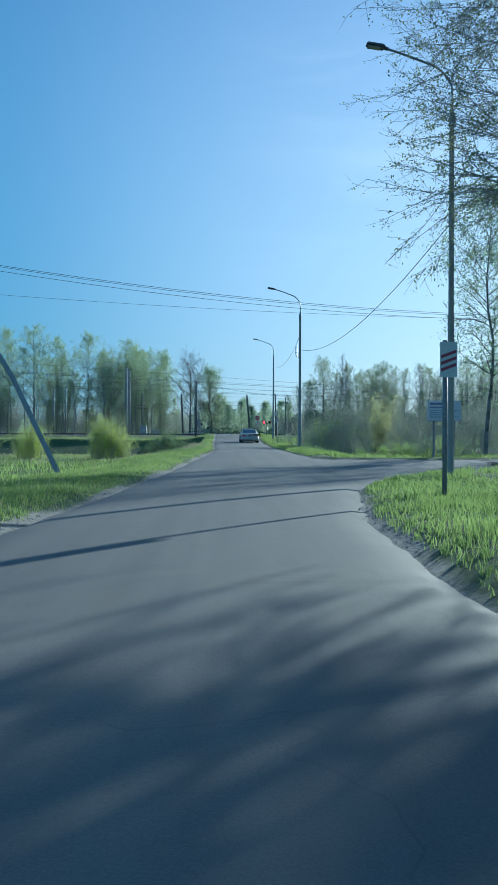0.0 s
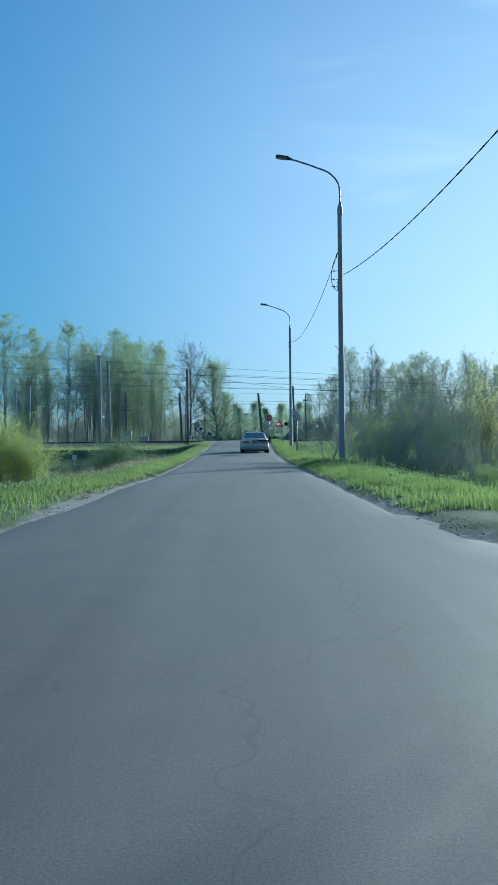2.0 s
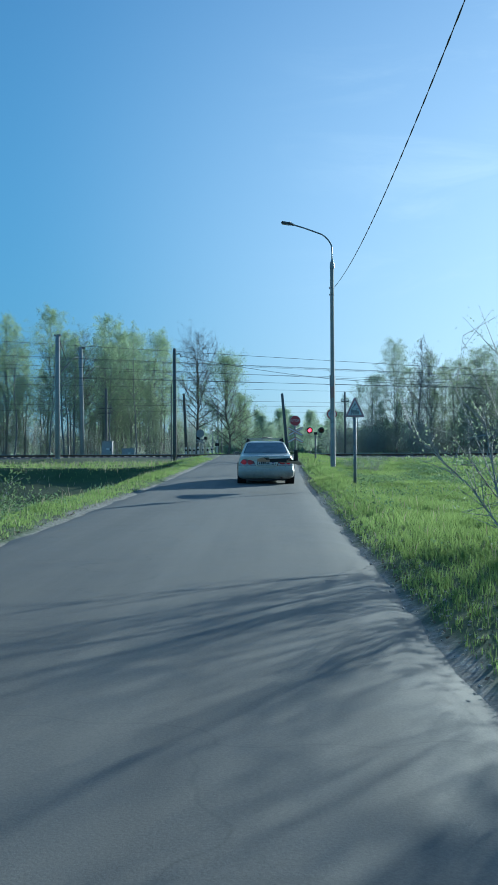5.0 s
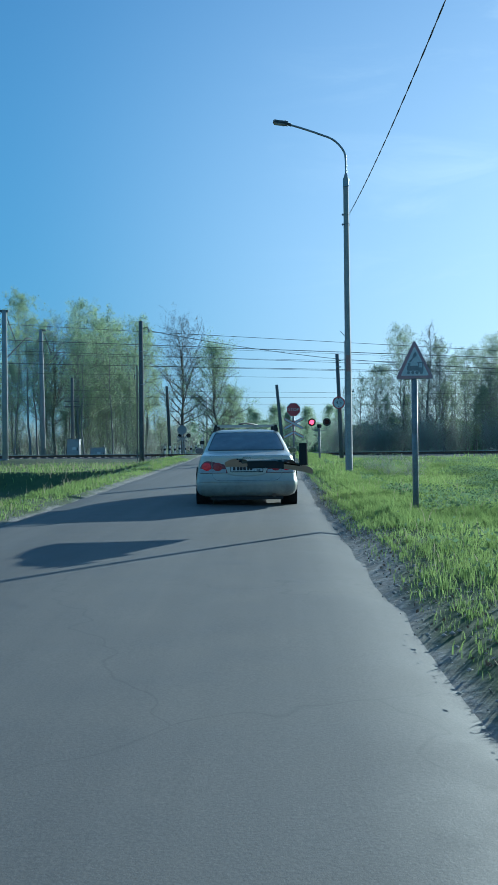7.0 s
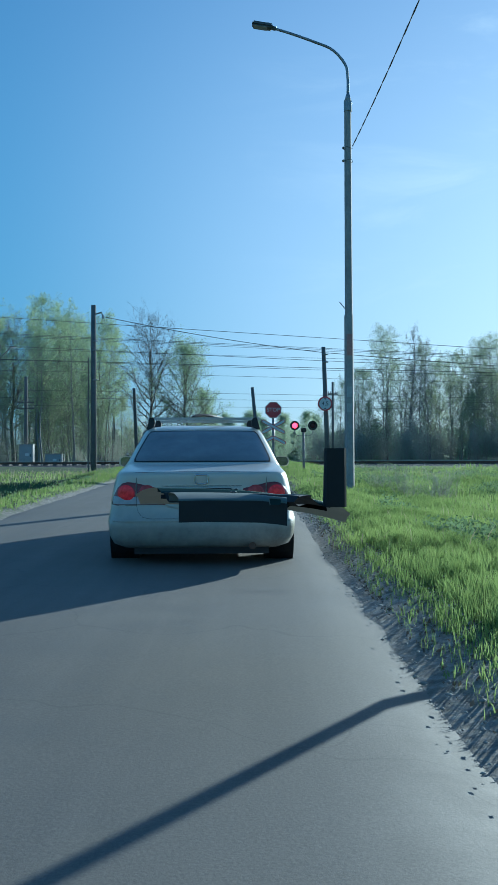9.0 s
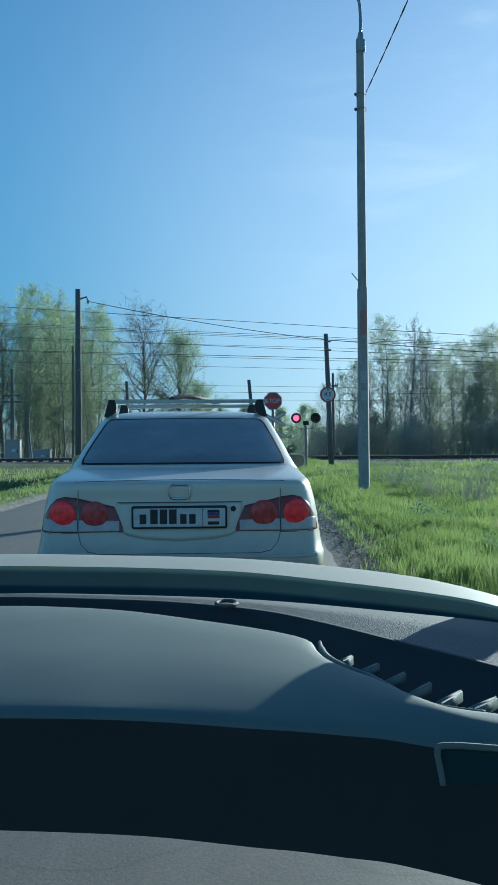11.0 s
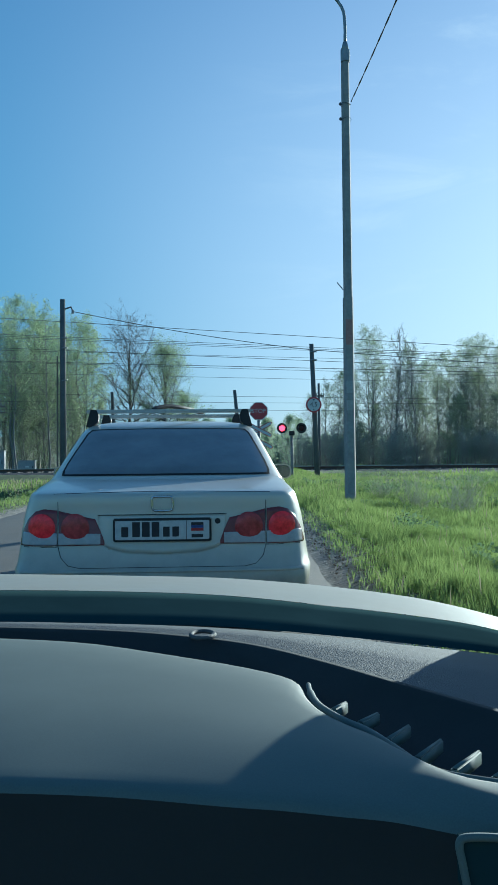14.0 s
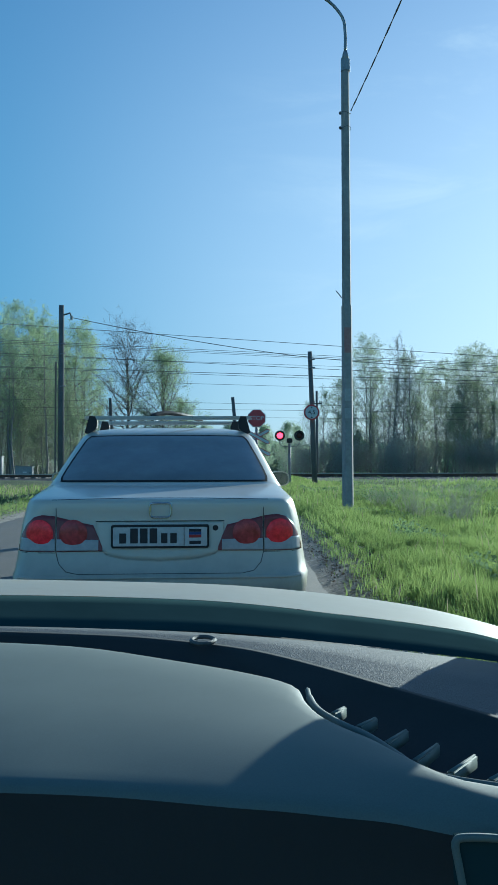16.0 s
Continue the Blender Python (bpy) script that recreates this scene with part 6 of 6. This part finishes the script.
# ---- grass ----
def blades(name, regions, material, label, seed):
    """Bent blades of grass over rectangles: x0, x1, y0, y1, number, shortest, longest, width."""
    rng = np.random.RandomState(seed)
    allv, tris, base = [], [], 0
    for x0, x1, y0, y1, n, h0, h1, w in regions:
        x, y = rng.uniform(x0, x1, n), rng.uniform(y0, y1, n)
        # gather into tufts
        tuft = rng.normal(0, 0.05, (n, 2))
        cell = np.round(np.stack([x, y], -1) / 0.22) * 0.22
        jit = np.sin(cell[:, 0] * 91.7 + cell[:, 1] * 47.3)
        pull = (jit > -0.2)[:, None] * 0.6
        xy = np.stack([x, y], -1) * (1 - pull) + (cell + tuft + 0.06 * np.stack([jit, np.cos(jit * 9)], -1)) * pull
        x, y = xy[:, 0], xy[:, 1]
        e = off_road(x, y)
        patch = 0.5 + 0.28 * np.sin(x * 1.7 + 2 * np.sin(y * 0.9)) * np.sin(y * 1.3 + np.sin(x * 2.1)) + 0.22 * np.sin(x * 4.9 + 1.5 * np.sin(y * 3.1)) * np.sin(y * 4.3 + x)
        keep = (e > 0.02 + np.where(x > 0, np.interp(y, [60, 72, 81, 86, 95, 108], [0.22, 0.22, 0.28, 0.66, 0.68, 0.45]), 0.22) * rng.uniform(0, 1, n) ** 0.8) & (np.abs(y - rail_y(x)) > 6.0) & (rng.uniform(0, 1, n) < 0.25 + 0.85 * patch)
        deep = (x < 0) & (e > 1.3) & (y > 100.5) & (y < 118.5)
        keep &= ~deep | (rng.uniform(0, 1, n) < 0.15)
        x, y, e, patch = x[keep], y[keep], e[keep], patch[keep]
        n = len(x)
        z = land(x, y) - 0.01
        h = 0.8 * rng.uniform(h0, h1, n) * (0.5 + 0.5 * np.clip((e - 0.1) / 0.7, 0, 1)) * (0.5 + 0.75 * patch)
        az, face = rng.uniform(0, 6.28, n), rng.uniform(0, 6.28, n)
        lean = h * rng.uniform(0.05, 0.6, n)
        root = np.stack([x, y, z], -1)
        dirn = np.stack([np.cos(az), np.sin(az), np.zeros(n)], -1)
        side = np.stack([np.cos(face), np.sin(face), np.zeros(n)], -1) * (0.72 * w * rng.uniform(0.5, 1.3, n))[:, None]
        mid = root + dirn * (lean * 0.35)[:, None] + np.stack([np.zeros(n), np.zeros(n), h * 0.6], -1)
        tip = root + dirn * lean[:, None] + np.stack([np.zeros(n), np.zeros(n), h], -1)
        v = np.stack([root - side, root + side, mid + side * 0.7, mid - side * 0.7, tip], 1).reshape(-1, 3)
        k = base + 5 * np.arange(n)[:, None]
        tris.append(np.concatenate([k + [0, 1, 2], k + [0, 2, 3], k + [3, 2, 4]], 0))
        allv.append(v)
        base += 5 * n
    me = quads_mesh(name, np.concatenate(allv), np.concatenate(tris))
    tagged(place(name, me, None, (material,)), label, "grass", kind="stuff")


blades("verge_grass", [
    (1.9, 5.5, 85, 97, 210000, 0.07, 0.24, 0.0045), (1.9, 5.0, 97, 104, 40000, 0.1, 0.3, 0.006), (5.0, 10.5, 86, 112, 80000, 0.1, 0.3, 0.01), (2.0, 7.0, 104, 131, 50000, 0.1, 0.24, 0.012), (7.0, 20, 100, 131, 26000, 0.1, 0.24, 0.022),
    (1.8, 5.5, 66, 85, 130000, 0.07, 0.22, 0.005), (5.5, 12, 74, 90, 20000, 0.12, 0.32, 0.014), (1.8, 5.0, 43, 66, 90000, 0.07, 0.22, 0.007), (5.0, 16, 46, 74, 16000, 0.12, 0.35, 0.02),
    (-6.0, -2.3, 84, 124, 90000, 0.06, 0.2, 0.009), (-32, -4, 118, 131, 20000, 0.05, 0.13, 0.02), (-5.5, -2.0, 46, 84, 130000, 0.06, 0.2, 0.007), (-7.5, -2.6, 10, 46, 130000, 0.06, 0.2, 0.007),
    (-14, -6, 20, 60, 22000, 0.1, 0.3, 0.02), (-22, -6, 60, 130, 26000, 0.1, 0.32, 0.025), (0.3, 5, 6, 31, 80000, 0.08, 0.25, 0.009), (5, 14, 10, 33, 14000, 0.1, 0.3, 0.016), (3, 16, 40, 46, 8000, 0.1, 0.3, 0.016),
    (-45, -14, 30, 132, 9000, 0.15, 0.35, 0.05), (12, 40, 74, 132, 16000, 0.2, 0.5, 0.05), (-8, 12, 147, 178, 12000, 0.15, 0.45, 0.04)], GRASS, "fresh green spring grass in uneven tufts on the verges", 21)
blades("dry_grass", [(-7, -2.4, 46, 120, 5000, 0.12, 0.4, 0.008), (1.9, 9, 56, 124, 5000, 0.12, 0.4, 0.008), (-30, -5, 40, 130, 16000, 0.15, 0.5, 0.02), (-5.5, -3.4, 52, 66, 3500, 0.15, 0.45, 0.01), (-8.5, -3.4, 58, 77, 9000, 0.15, 0.45, 0.012), (-7, -2.6, 10, 46, 2500, 0.1, 0.35, 0.008)], DRY, "scattered pale dry stalks in the verge grass", 22)


def low_leaves(name, regions, size, material, label, category, seed, flat=False):
    """Broad leaves in patches near the ground: x0, x1, y0, y1, number, height."""
    rng = np.random.RandomState(seed)
    out = []
    for x0, x1, y0, y1, n, top in regions:
        x, y = rng.uniform(x0, x1, n), rng.uniform(y0, y1, n)
        m = np.sin(x * 0.9 + 2 * np.sin(y * 0.55 + 1)) * np.sin(y * 0.75 + np.sin(x * 1.3)) + 0.35 * np.sin(x * 3.1 + y * 2.2)
        e = off_road(x, y)
        ok = (e > (0.03 if flat else 0.5)) & (np.abs(y - rail_y(x)) > 6.0) & (flat | (m > 0.1))
        x, y, m = x[ok], y[ok], m[ok]
        h = rng.uniform(0.1, 1, len(x)) * top * (1.0 if flat else np.clip(m, 0.2, 1))
        out.append(np.stack([x, y, land(x, y) + h], -1))
    me = leaf_mesh(name, np.concatenate(out), size, rng, 0.0, 0.75)
    tagged(place(name, me, None, (material,)), label, category, kind="stuff")


low_leaves("ground_plants", [(3.2, 12, 87, 112, 120000, 0.3), (6, 26, 100, 131, 80000, 0.4), (-6, -2.5, 46, 124, 26000, 0.25), (2.5, 9, 46, 85, 26000, 0.3), (-14, -5, 46, 84, 24000, 0.4), (1.5, 9, 8, 32, 14000, 0.18)], 0.045, WEED, "low dark green broad-leaved plants among the grass", "plants", 23)
low_leaves("leaf_litter", [(1.6, 2.5, 66, 112, 2600, 0.006), (1.9, 2.75, 84, 97, 1600, 0.008), (-2.75, -2.0, 46, 90, 6000, 0.008), (-3.0, -2.3, 46, 72, 2500, 0.008), (-5.0, -3.0, 10, 46, 1200, 0.01), (-8, -4.5, 52, 70, 4000, 0.05)], 0.026, LITTER, "dead brown leaves and scraps along the verges", "litter", 24, True)


def gravel():
    rng = np.random.RandomState(31)
    oct_v = np.array([(1, 0, 0), (-1, 0, 0), (0, 1, 0), (0, -1, 0), (0, 0, 1), (0, 0, -1)], float)
    oct_f = np.array([(0, 2, 4), (2, 1, 4), (1, 3, 4), (3, 0, 4), (2, 0, 5), (1, 2, 5), (3, 1, 5), (0, 3, 5)])
    n = 11600
    y = rng.uniform(10, 122, n)
    right = rng.uniform(0, 1, n) < 0.6
    e = rng.normal(0.2, 0.16, n)
    y[:2600], right[:2600], e[:2600] = rng.uniform(84, 100, 2600), True, rng.normal(0.42, 0.24, 2600)
    x = np.where(right, np.interp(y, RIGHT_Y, RIGHT_X) + e, np.interp(y, LEFT_Y, LEFT_X) - e)
    ok = off_road(x, y) > -0.12
    x, y = x[ok], y[ok]
    n = len(x)
    z = np.where(off_road(x, y) < 0.03, road_z(y) - 0.012, land(x, y))
    s = rng.uniform(0.005, 0.014, n) * rng.uniform(0.6, 1.6, n)
    v = oct_v[None] * s[:, None, None] * rng.uniform(0.6, 1.3, (n, 6, 1)) * np.array([1, 1, 0.6])
    v = v + np.stack([x, y, z + s * 0.3], -1)[:, None, :]
    me = quads_mesh("gravel", v.reshape(-1, 3), (oct_f[None] + 6 * np.arange(n)[:, None, None]).reshape(-1, 3))
    tagged(place("gravel", me, None, (STONE,)), "loose pale gravel along the broken asphalt edges", "gravel", kind="stuff")


gravel()
